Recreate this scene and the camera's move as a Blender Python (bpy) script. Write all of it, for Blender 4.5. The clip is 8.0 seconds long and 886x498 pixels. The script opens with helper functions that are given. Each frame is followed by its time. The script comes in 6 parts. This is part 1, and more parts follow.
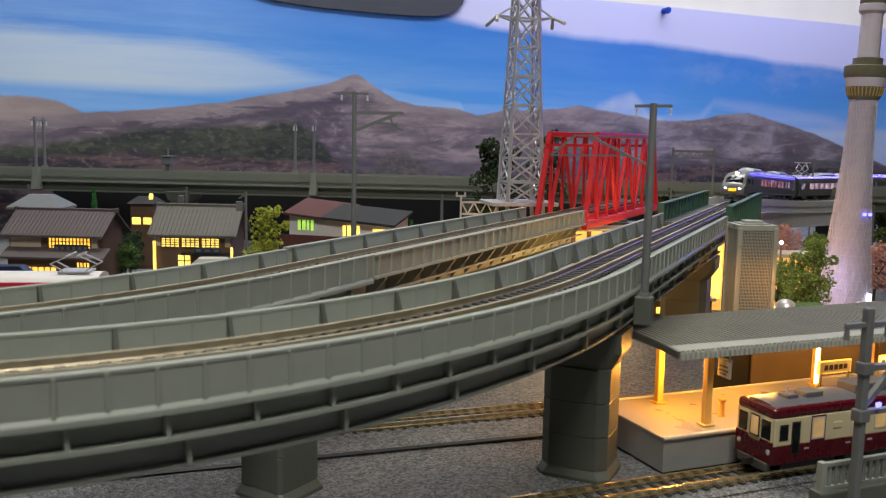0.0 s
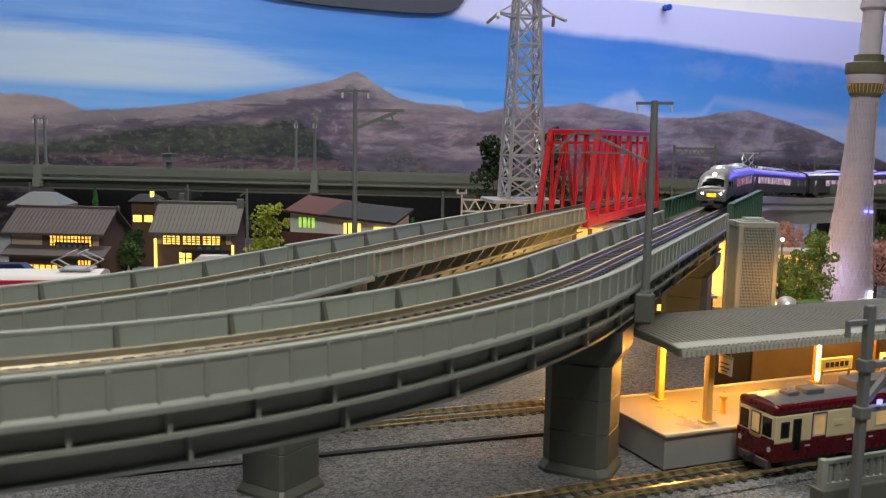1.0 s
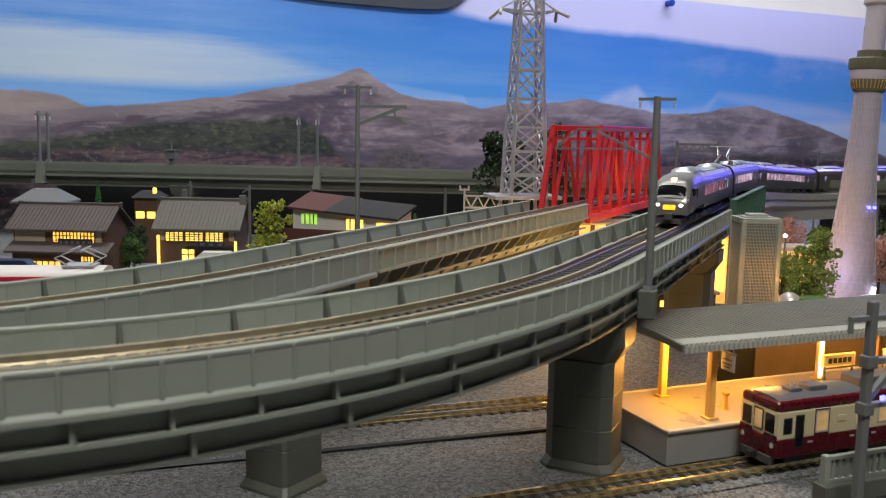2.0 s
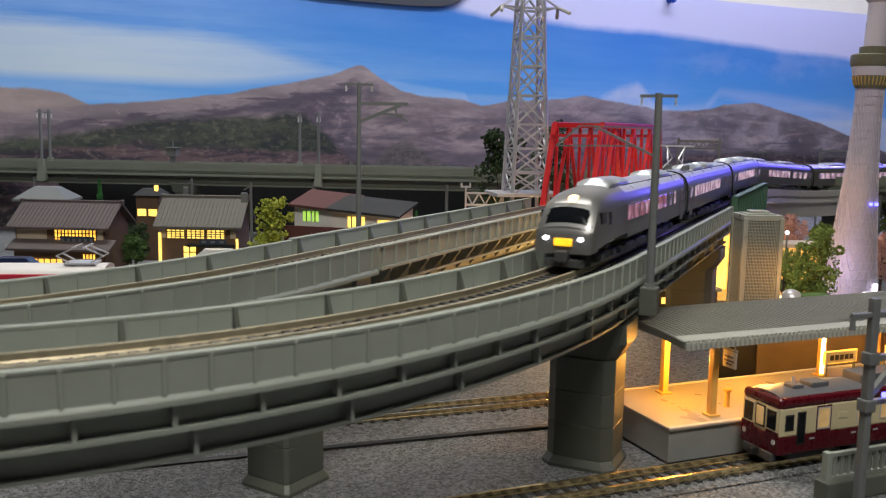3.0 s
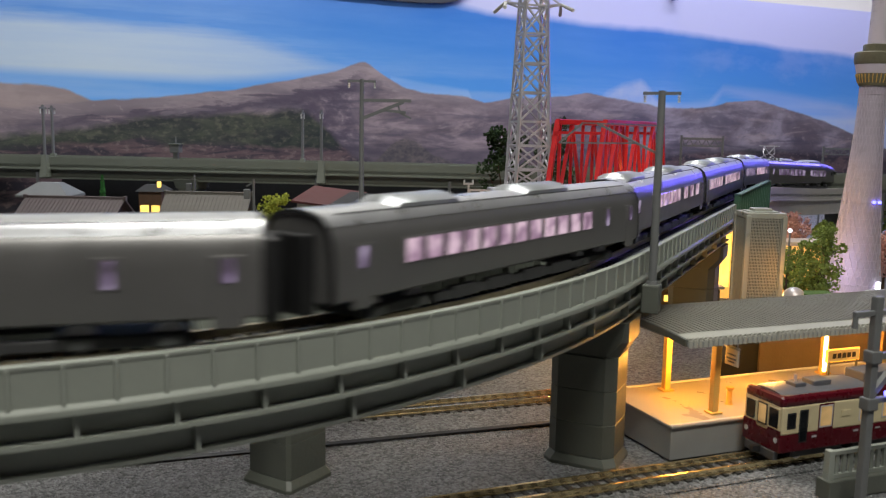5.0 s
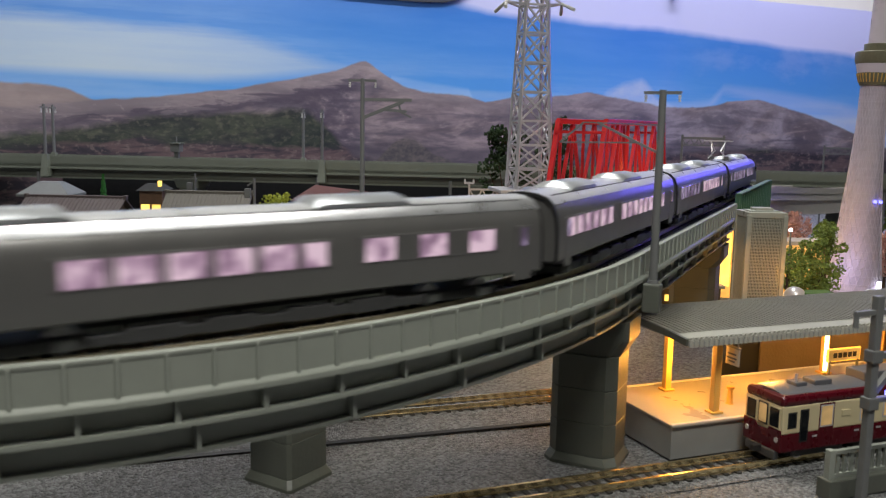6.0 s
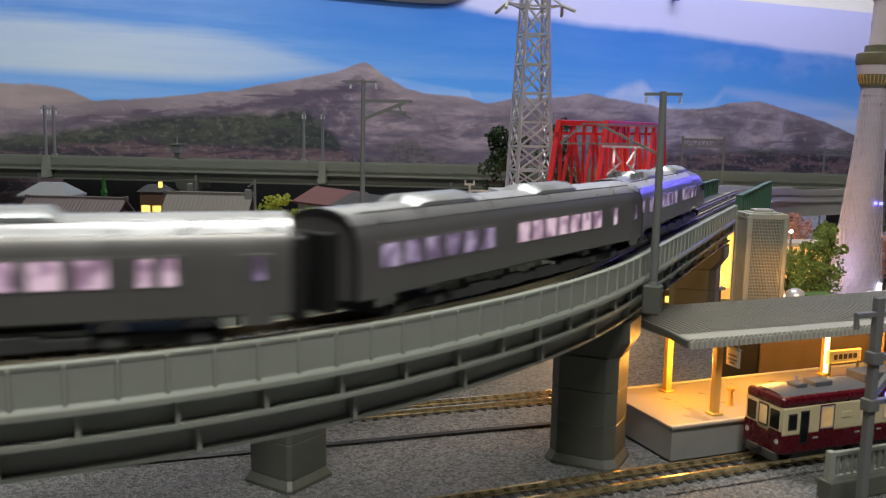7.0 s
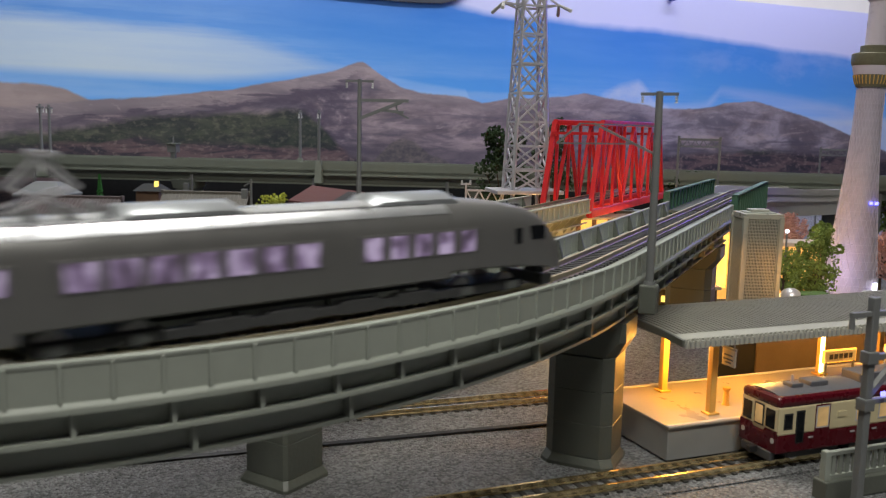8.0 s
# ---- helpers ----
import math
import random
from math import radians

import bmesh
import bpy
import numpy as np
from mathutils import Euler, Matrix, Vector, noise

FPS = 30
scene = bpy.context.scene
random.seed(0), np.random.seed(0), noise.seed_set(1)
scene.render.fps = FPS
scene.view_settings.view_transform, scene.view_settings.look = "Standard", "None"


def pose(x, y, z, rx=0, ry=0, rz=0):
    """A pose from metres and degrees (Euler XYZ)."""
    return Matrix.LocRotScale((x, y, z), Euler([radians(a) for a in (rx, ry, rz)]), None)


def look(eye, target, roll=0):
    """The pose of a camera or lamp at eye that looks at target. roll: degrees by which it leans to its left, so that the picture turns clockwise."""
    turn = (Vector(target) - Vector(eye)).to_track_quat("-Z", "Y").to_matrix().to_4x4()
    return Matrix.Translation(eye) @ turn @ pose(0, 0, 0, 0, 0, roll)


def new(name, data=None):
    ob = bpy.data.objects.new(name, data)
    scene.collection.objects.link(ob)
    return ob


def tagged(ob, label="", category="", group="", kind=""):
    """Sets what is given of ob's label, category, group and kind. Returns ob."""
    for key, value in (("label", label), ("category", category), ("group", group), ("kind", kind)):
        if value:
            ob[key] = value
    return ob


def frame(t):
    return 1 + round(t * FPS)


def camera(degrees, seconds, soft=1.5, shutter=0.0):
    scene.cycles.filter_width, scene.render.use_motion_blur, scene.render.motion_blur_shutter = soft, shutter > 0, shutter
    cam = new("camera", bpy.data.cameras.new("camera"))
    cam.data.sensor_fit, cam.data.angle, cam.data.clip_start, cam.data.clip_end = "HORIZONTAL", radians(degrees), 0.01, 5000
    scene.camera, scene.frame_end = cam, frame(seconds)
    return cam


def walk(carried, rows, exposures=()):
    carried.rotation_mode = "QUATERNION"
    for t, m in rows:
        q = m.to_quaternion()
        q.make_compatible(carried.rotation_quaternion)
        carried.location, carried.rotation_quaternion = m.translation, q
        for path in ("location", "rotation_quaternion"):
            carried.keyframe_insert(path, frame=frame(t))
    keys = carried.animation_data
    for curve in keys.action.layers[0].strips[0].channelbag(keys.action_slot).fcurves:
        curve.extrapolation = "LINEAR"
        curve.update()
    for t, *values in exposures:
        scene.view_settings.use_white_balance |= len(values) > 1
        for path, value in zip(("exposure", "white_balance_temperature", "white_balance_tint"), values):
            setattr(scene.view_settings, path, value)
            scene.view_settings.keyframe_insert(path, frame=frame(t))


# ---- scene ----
EYE = (0.0, 0.0, 0.1003)
cam = camera(53.66, 8.0, soft=1.1, shutter=0.35)
cam.data.dof.use_dof, cam.data.dof.focus_distance, cam.data.dof.aperture_fstop = True, 0.40, 40.0


def aim(yaw, pitch, roll):
    """The hand-held camera's pose: degrees to the right, degrees down, degrees of lean."""
    w, p = radians(yaw), radians(pitch)
    way = Vector((math.sin(w) * math.cos(p), math.cos(w) * math.cos(p), -math.sin(p)))
    return look(EYE, Vector(EYE) + way, roll)


walk(cam, [(0.0, aim(0.0, 7.19, 1.16)), (0.5, aim(-0.035, 7.25, 1.114)), (1.0, aim(-0.06, 7.358, 1.111)),
           (1.5, aim(-0.163, 7.49, 1.10)), (3.0, aim(-0.32, 7.79, 0.98)), (3.5, aim(-0.41, 7.862, 1.0)),
           (4.0, aim(-0.441, 7.90, 1.05)), (4.5, aim(-0.455, 7.945, 1.10)), (6.0, aim(-0.523, 8.035, 1.13)),
           (6.5, aim(-0.535, 8.01, 1.17)), (7.0, aim(-0.55, 7.955, 1.17)), (7.5, aim(-0.468, 7.965, 1.20)),
           (8.0, aim(-0.31, 7.977, 1.25))])

# ---- light ----
world = bpy.data.worlds.new("room_air")
scene.world = world
world.use_nodes = True
world.node_tree.nodes["Background"].inputs[0].default_value = (0.75, 0.8, 1.0, 1)
world.node_tree.nodes["Background"].inputs[1].default_value = 0.003
scene.view_settings.exposure = 0.08


def area_lamp(name, eye, target, w, h, power, colour, spread=180):
    data = bpy.data.lights.new(name, "AREA")
    data.shape, data.size, data.size_y, data.energy, data.color = "RECTANGLE", w, h, power, colour
    data.spread = radians(spread)
    ob = new(name, data)
    ob.matrix_world = look(eye, target)
    return ob


def bulb(name, place, power, colour, radius=0.003):
    data = bpy.data.lights.new(name, "POINT")
    data.energy, data.color, data.shadow_soft_size = power, colour, radius
    ob = new(name, data)
    ob.location = place
    return ob


area_lamp("desk_lamp", (0.05, -0.09, 0.66), (0.02, 0.28, 0.05), 0.34, 0.12, 1.75, (1.0, 0.98, 0.90), 120)
area_lamp("ceiling_tube_light", (-0.05, 0.70, 1.25), (0.0, 0.30, 0.0), 0.7, 0.12, 3.4, (1.0, 0.98, 0.92), 110)
# Unseen lamp added to brighten the poster without lighting the village.
area_lamp("poster_fill_lamp", (0.18, 0.816, 0.62), (0.0737, 1.053, 0.15), 1.5, 0.04, 3.5, (0.88, 0.92, 1.0), 140)
area_lamp("blue_led_strip", (0.505, 1.027, 0.50), (0.42, 1.21, 0.20), 0.5, 0.01, 0.35, (0.35, 0.30, 1.0), 150)
area_lamp("blue_led_bar", (0.60, 1.02, 0.26), (0.12, 0.42, 0.08), 0.03, 0.22, 0.55, (0.13, 0.10, 1.0), 150)

# ---- materials ----
def material(name, colour, rough=0.5, metal=0.0, vary=0.12, scale=250.0, bump=0.0, bump_scale=900.0, glow=None, power=0.0, specular=0.5):
    """Procedural surface: base colour broken up at two sizes, grain in the relief and in the gloss."""
    m = bpy.data.materials.new(name)
    m.use_nodes = True
    nt = m.node_tree
    b = nt.nodes["Principled BSDF"]
    co = nt.nodes.new("ShaderNodeTexCoord")
    fine, broad = nt.nodes.new("ShaderNodeTexNoise"), nt.nodes.new("ShaderNodeTexNoise")
    fine.inputs["Scale"].default_value, broad.inputs["Scale"].default_value = scale, scale / 9
    fine.inputs["Detail"].default_value = 6
    for n in (fine, broad):
        nt.links.new(co.outputs["Object"], n.inputs["Vector"])
    add = nt.nodes.new("ShaderNodeMath")
    add.operation = "ADD"
    nt.links.new(fine.outputs["Fac"], add.inputs[0])
    nt.links.new(broad.outputs["Fac"], add.inputs[1])
    ramp = nt.nodes.new("ShaderNodeMapRange")
    ramp.inputs["From Min"].default_value, ramp.inputs["From Max"].default_value = 0.6, 1.4
    ramp.inputs["To Min"].default_value, ramp.inputs["To Max"].default_value = 1 - vary, 1 + vary
    nt.links.new(add.outputs[0], ramp.inputs["Value"])
    mul = nt.nodes.new("ShaderNodeMix")
    mul.data_type, mul.blend_type = "RGBA", "MULTIPLY"
    mul.inputs[0].default_value = 1.0
    mul.inputs[6].default_value = (*colour, 1)
    nt.links.new(ramp.outputs[0], mul.inputs[7])
    nt.links.new(mul.outputs[2], b.inputs["Base Color"])
    rr = nt.nodes.new("ShaderNodeMapRange")
    rr.inputs["To Min"].default_value, rr.inputs["To Max"].default_value = max(0.02, rough - 0.1), min(1, rough + 0.1)
    nt.links.new(fine.outputs["Fac"], rr.inputs["Value"])
    nt.links.new(rr.outputs[0], b.inputs["Roughness"])
    b.inputs["Metallic"].default_value = metal
    b.inputs["Specular IOR Level"].default_value = specular
    if bump:
        bn, bt = nt.nodes.new("ShaderNodeBump"), nt.nodes.new("ShaderNodeTexNoise")
        bt.inputs["Scale"].default_value, bt.inputs["Detail"].default_value = bump_scale, 4
        bn.inputs["Strength"].default_value, bn.inputs["Distance"].default_value = bump, 0.0006
        nt.links.new(co.outputs["Object"], bt.inputs["Vector"])
        nt.links.new(bt.outputs["Fac"], bn.inputs["Height"])
        nt.links.new(bn.outputs["Normal"], b.inputs["Normal"])
    if glow:
        b.inputs["Emission Color"].default_value = (*glow, 1)
        gl = nt.nodes.new("ShaderNodeMapRange")
        gl.inputs["From Min"].default_value, gl.inputs["From Max"].default_value = 0.35, 0.65
        gl.inputs["To Min"].default_value, gl.inputs["To Max"].default_value = power * (1 - vary), power * (1 + vary * 0.6)
        nt.links.new(fine.outputs["Fac"], gl.inputs["Value"])
        nt.links.new(gl.outputs[0], b.inputs["Emission Strength"])
    return m


def cabin_material(name, tones, power):
    """Train window lit from inside: blurred seats and bright partitions behind smoky glass."""
    m = material(name, (0.10, 0.085, 0.10), 0.12, vary=0.2, scale=200)
    nt = m.node_tree
    b = nt.nodes["Principled BSDF"]
    co, mp = nt.nodes.new("ShaderNodeTexCoord"), nt.nodes.new("ShaderNodeMapping")
    mp.inputs["Scale"].default_value = (1.0, 1.0, 0.8)
    n = nt.nodes.new("ShaderNodeTexNoise")
    n.inputs["Scale"].default_value, n.inputs["Detail"].default_value = 290, 1.5
    ramp = nt.nodes.new("ShaderNodeValToRGB")
    ramp.color_ramp.elements.new(0.5)
    for e, (place, tone) in zip(ramp.color_ramp.elements, tones):
        e.position, e.color = place, (*tone, 1)
    nt.links.new(co.outputs["Object"], mp.inputs["Vector"])
    nt.links.new(mp.outputs[0], n.inputs["Vector"])
    nt.links.new(n.outputs["Fac"], ramp.inputs[0])
    nt.links.new(ramp.outputs[0], b.inputs["Emission Color"])
    b.inputs["Emission Strength"].default_value = power
    return m


def gravel_material():
    """Speckled grey scatter glued on the board: light and dark grains, worn patches."""
    m = material("grey_ballast", (0.195, 0.198, 0.202), 0.8, vary=0.2, scale=120)
    nt = m.node_tree
    b = nt.nodes["Principled BSDF"]
    co = nt.nodes.new("ShaderNodeTexCoord")
    vor = nt.nodes.new("ShaderNodeTexVoronoi")
    vor.inputs["Scale"].default_value = 1350
    nt.links.new(co.outputs["Object"], vor.inputs["Vector"])
    bn = nt.nodes.new("ShaderNodeBump")
    bn.inputs["Strength"].default_value, bn.inputs["Distance"].default_value = 1.0, 0.0012
    bn.invert = True
    nt.links.new(vor.outputs["Distance"], bn.inputs["Height"])
    nt.links.new(bn.outputs["Normal"], b.inputs["Normal"])
    sep = nt.nodes.new("ShaderNodeSeparateColor")
    nt.links.new(vor.outputs["Color"], sep.inputs[0])
    mr = nt.nodes.new("ShaderNodeMapRange")
    mr.inputs["To Min"].default_value, mr.inputs["To Max"].default_value = 0.45, 1.5
    nt.links.new(sep.outputs[0], mr.inputs["Value"])
    mix = nt.nodes.new("ShaderNodeMix")
    mix.data_type, mix.blend_type = "RGBA", "MULTIPLY"
    mix.inputs[0].default_value = 1.0
    old = b.inputs["Base Color"].links[0].from_socket
    nt.links.new(old, mix.inputs[6])
    nt.links.new(mr.outputs[0], mix.inputs[7])
    nt.links.new(mix.outputs[2], b.inputs["Base Color"])
    return m


def curve_node(nt, points, source):
    n = nt.nodes.new("ShaderNodeFloatCurve")
    c = n.mapping.curves[0]
    c.points[0].location, c.points[1].location = (0.0, points[0][1]), (1.0, points[-1][1])
    for x, y in points:
        c.points.new(x, y).handle_type = "VECTOR"
    n.mapping.update()
    nt.links.new(source, n.inputs["Value"])
    return n.outputs[0]


def poster_material():
    """A printed landscape: blue sky with cloud bands over bare brown mountains and green foothills."""
    m = bpy.data.materials.new("printed_landscape")
    m.use_nodes = True
    nt = m.node_tree
    b = nt.nodes["Principled BSDF"]
    b.inputs["Roughness"].default_value = 0.45
    L = nt.links.new

    def node(kind, **values):
        n = nt.nodes.new(kind)
        for k, v in values.items():
            n.inputs[k].default_value = v
        return n

    def maths(op, p, q, clamp=False):
        n = nt.nodes.new("ShaderNodeMath")
        n.operation, n.use_clamp = op, clamp
        for i, v in enumerate((p, q)):
            if isinstance(v, (int, float)):
                n.inputs[i].default_value = v
            else:
                L(v, n.inputs[i])
        return n.outputs[0]

    def mix(fac, p, q):
        n = nt.nodes.new("ShaderNodeMix")
        n.data_type = "RGBA"
        if isinstance(fac, (int, float)):
            n.inputs[0].default_value = fac
        else:
            L(fac, n.inputs[0])
        for i, v in ((6, p), (7, q)):
            if isinstance(v, tuple):
                n.inputs[i].default_value = (*v, 1)
            else:
                L(v, n.inputs[i])
        return n.outputs[2]

    def step(value, edge, soft):
        return maths("ADD", maths("DIVIDE", maths("SUBTRACT", value, edge), soft), 0.5, True)

    co = nt.nodes.new("ShaderNodeTexCoord")
    sep = nt.nodes.new("ShaderNodeSeparateXYZ")
    L(co.outputs["Object"], sep.inputs[0])
    u = maths("DIVIDE", maths("ADD", maths("DIVIDE", sep.outputs[0], 0.85), 1.1), 2.2)
    z = maths("DIVIDE", sep.outputs[2], 0.34)

    def noise_at(scale, detail=5.0, stretch=(1, 1, 1), rough=0.55):
        mp = nt.nodes.new("ShaderNodeMapping")
        mp.inputs["Scale"].default_value = stretch
        L(co.outputs["Object"], mp.inputs["Vector"])
        n = node("ShaderNodeTexNoise", Scale=scale, Detail=detail, Roughness=rough)
        L(mp.outputs[0], n.inputs["Vector"])
        return n.outputs["Fac"]

    n_big, n_mid, n_fine = noise_at(7, 6), noise_at(36, 10, (1, 1, 1.5), 0.72), noise_at(130, 8, (1, 1, 1.4), 0.7)
    ridge = curve_node(nt, RIDGE, u)
    ridge = maths("ADD", ridge, maths("MULTIPLY", maths("SUBTRACT", n_mid, 0.5), 0.018))
    hill = maths("ADD", curve_node(nt, HILL, u), maths("MULTIPLY", maths("SUBTRACT", n_mid, 0.5), 0.02))
    green = maths("ADD", curve_node(nt, GREEN, u), maths("MULTIPLY", maths("SUBTRACT", n_mid, 0.5), 0.05))
    top = maths("ADD", curve_node(nt, BAND, u), maths("MULTIPLY", maths("SUBTRACT", noise_at(9, 5), 0.5), 0.05))
    # sky: two blues, a torn cloud bank, thin cirrus, a pale lavender upper band
    sky = mix(step(z, 0.50, 0.34), (0.115, 0.40, 0.88), (0.05, 0.215, 0.64))
    wisp = noise_at(4.2, 7, (0.35, 1, 2.2), 0.6)
    shred = noise_at(11, 8, (0.22, 1, 2.6), 0.62)
    low = curve_node(nt, [(0.0, 0.43), (0.144, 0.426), (0.192, 0.421), (0.238, 0.418), (0.264, 0.427), (0.288, 0.444), (0.314, 0.461), (0.36, 0.40), (1.0, 0.30)], u)
    high = curve_node(nt, [(0.0, 0.585), (0.145, 0.582), (0.185, 0.571), (0.237, 0.563), (0.262, 0.548), (0.29, 0.505), (0.314, 0.468), (0.34, 0.42), (1.0, 0.30)], u)
    torn = maths("MULTIPLY", maths("SUBTRACT", shred, 0.5), 0.11)
    cloud = maths("MULTIPLY", step(z, maths("ADD", low, maths("MULTIPLY", torn, 0.25)), 0.03), step(maths("ADD", high, torn), z, 0.05))
    body = maths("ADD", maths("MULTIPLY", step(0.27, u, 0.16), 0.55), maths("MULTIPLY", shred, 0.62), True)
    cloud = maths("MULTIPLY", cloud, maths("MULTIPLY", body, 0.95))
    veil = maths("MULTIPLY", maths("MULTIPLY", step(shred, 0.54, 0.2), step(maths("ADD", high, 0.09), z, 0.10)), 0.38)
    streak = maths("MULTIPLY", step(wisp, 0.56, 0.2), 0.28)
    tail = curve_node(nt, [(0.0, 0.1), (0.34, 0.1), (0.345, 0.452), (0.375, 0.432), (0.40, 0.418), (0.42, 0.1), (1.0, 0.1)], u)
    tail = maths("MULTIPLY", step(tail, z, 0.012), maths("ADD", maths("MULTIPLY", shred, 0.9), 0.0, True))
    puff_hi = curve_node(nt, [(0.0, 0.2), (0.49, 0.36), (0.498, 0.418), (0.511, 0.452), (0.529, 0.476), (0.541, 0.41), (0.56, 0.36), (1.0, 0.36)], u)
    puff = maths("MULTIPLY", step(maths("ADD", puff_hi, maths("MULTIPLY", torn, 0.25)), z, 0.03), maths("ADD", maths("MULTIPLY", n_mid, 1.1), 0.05, True))
    cirrus = curve_node(nt, [(0.0, 0.2), (0.585, 0.40), (0.598, 0.466), (0.636, 0.455), (0.673, 0.436), (0.711, 0.415), (0.76, 0.37), (1.0, 0.36)], u)
    thick = curve_node(nt, [(0.0, 0.008), (0.6, 0.012), (0.65, 0.03), (0.70, 0.07), (0.76, 0.09), (1.0, 0.09)], u)
    off = maths("ABSOLUTE", maths("SUBTRACT", maths("ADD", z, maths("MULTIPLY", torn, 0.4)), maths("SUBTRACT", cirrus, thick)), 0.0)
    cirrus = maths("MULTIPLY", step(thick, off, 0.03), maths("ADD", maths("MULTIPLY", shred, 0.9), 0.0, True))
    high_puff = maths("MULTIPLY", step(noise_at(9, 6, (0.8, 1, 1.5), 0.6), 0.60, 0.1), maths("MULTIPLY", step(u, 0.57, 0.08), 0.22))
    sky = mix(streak, sky, (0.32, 0.54, 0.92))
    sky = mix(veil, sky, (0.44, 0.62, 0.88))
    sky = mix(tail, sky, (0.40, 0.60, 0.90))
    sky = mix(high_puff, sky, (0.5, 0.55, 0.85))
    sky = mix(cirrus, sky, (0.50, 0.58, 0.86))
    sky = mix(puff, sky, (0.60, 0.66, 0.84))
    sky = mix(cloud, sky, (0.60, 0.70, 0.78))
    sky = mix(maths("MULTIPLY", step(z, top, 0.028), step(u, 0.388, 0.02)), sky, (0.62, 0.63, 0.88))

    # mountains: lit flanks with long gullies, a dark rocky shelf, wooded foothills
    def slopes(scale, stretch, turn, twist, rough=0.62):
        mp = nt.nodes.new("ShaderNodeMapping")
        mp.inputs["Scale"].default_value, mp.inputs["Rotation"].default_value = stretch, (0, turn, 0)
        L(co.outputs["Object"], mp.inputs["Vector"])
        n = node("ShaderNodeTexNoise", Scale=scale, Detail=10.0, Roughness=rough, Distortion=twist)
        L(mp.outputs[0], n.inputs["Vector"])
        return n.outputs["Fac"]

    below = maths("SUBTRACT", ridge, z)
    left_flank, right_flank = slopes(15, (0.55, 1, 1.7), 0.30, 0.5), slopes(15, (0.5, 1, 2.0), -0.8, 0.4)
    far_flank = slopes(17, (0.9, 1, 1.6), 0.9, 0.5)
    gully, grain = slopes(34, (0.45, 1, 2.4), -0.55, 0.7), slopes(90, (0.7, 1, 1.3), 0.2, 0.3, 0.7)
    side = step(u, maths("ADD", 0.331, maths("MULTIPLY", maths("SUBTRACT", n_big, 0.5), 0.05)), 0.016)
    beyond = step(u, 0.50, 0.06)
    flank = maths("ADD", maths("MULTIPLY", left_flank, maths("SUBTRACT", 1.0, side)), maths("MULTIPLY", right_flank, side))
    flank = maths("ADD", maths("MULTIPLY", flank, maths("SUBTRACT", 1.0, beyond)), maths("MULTIPLY", far_flank, beyond))
    shade = mix(side, (0.12, 0.095, 0.13), (0.145, 0.115, 0.135))
    shine = mix(beyond, mix(side, (0.335, 0.27, 0.295), (0.37, 0.29, 0.305)), (0.34, 0.29, 0.335))
    rock = mix(step(flank, 0.50, 0.20), shade, shine)
    rock = mix(maths("MULTIPLY", step(gully, 0.55, 0.10), 0.6), rock, (0.095, 0.085, 0.12))
    rock = mix(maths("MULTIPLY", step(gully, 0.41, -0.07), 0.40), rock, (0.47, 0.37, 0.36))
    rock = mix(maths("MULTIPLY", step(grain, 0.57, 0.12), 0.38), rock, (0.10, 0.085, 0.11))
    rock = mix(maths("MULTIPLY", step(grain, 0.38, -0.06), 0.35), rock, (0.50, 0.42, 0.41))
    crest = maths("MULTIPLY", step(0.035, below, 0.035), maths("SUBTRACT", 1.0, maths("MULTIPLY", beyond, 0.6)))
    rock = mix(maths("MULTIPLY", crest, 0.45), rock, (0.385, 0.315, 0.325))
    # dark shelf under the left crest
    edge = maths("ADD", 0.040, maths("MULTIPLY", maths("SUBTRACT", gully, 0.5), 0.16))
    shelf = maths("MULTIPLY", step(below, edge, 0.010), step(maths("ADD", 0.066, maths("MULTIPLY", maths("SUBTRACT", left_flank, 0.5), 0.20)), below, 0.02))
    shelf = maths("MULTIPLY", maths("MULTIPLY", shelf, step(0.328, u, 0.012)), step(u, 0.15, 0.05))
    rock = mix(maths("MULTIPLY", shelf, 0.75), rock, (0.062, 0.05, 0.085))
    face = maths("MULTIPLY", step(u, 0.286, 0.02), step(0.326, u, 0.008))
    face = maths("MULTIPLY", maths("MULTIPLY", face, step(below, 0.055, 0.03)), step(grain, 0.44, 0.12))
    rock = mix(maths("MULTIPLY", face, 0.65), rock, (0.07, 0.055, 0.09))
    # darker foot of the range
    foot = step(maths("ADD", 0.235, maths("MULTIPLY", maths("SUBTRACT", gully, 0.5), 0.16)), z, 0.05)
    rock = mix(maths("MULTIPLY", foot, 0.68), rock, (0.075, 0.065, 0.09))
    knoll = curve_node(nt, [(0.0, 0.05), (0.336, 0.16), (0.347, 0.225), (0.355, 0.252), (0.365, 0.244), (0.375, 0.20), (0.392, 0.165), (0.41, 0.12), (1.0, 0.05)], u)
    knoll = step(maths("ADD", knoll, maths("MULTIPLY", maths("SUBTRACT", n_mid, 0.5), 0.03)), z, 0.008)
    rock = mix(maths("MULTIPLY", knoll, 0.55), rock, mix(step(n_fine, 0.5, 0.2), (0.035, 0.045, 0.045), (0.17, 0.145, 0.12)))
    # woods and the broken ground before them
    wood = mix(step(slopes(34, (0.5, 1, 2.0), 0.15, 0.8), 0.5, 0.16), (0.018, 0.028, 0.028), (0.060, 0.076, 0.050))
    wood = mix(maths("MULTIPLY", step(n_fine, 0.56, 0.10), 0.6), wood, (0.145, 0.145, 0.10))
    wood = mix(maths("MULTIPLY", step(grain, 0.55, 0.08), 0.6), wood, (0.014, 0.02, 0.026))
    lower = step(maths("ADD", 0.222, maths("MULTIPLY", maths("SUBTRACT", left_flank, 0.5), 0.14)), z, 0.015)
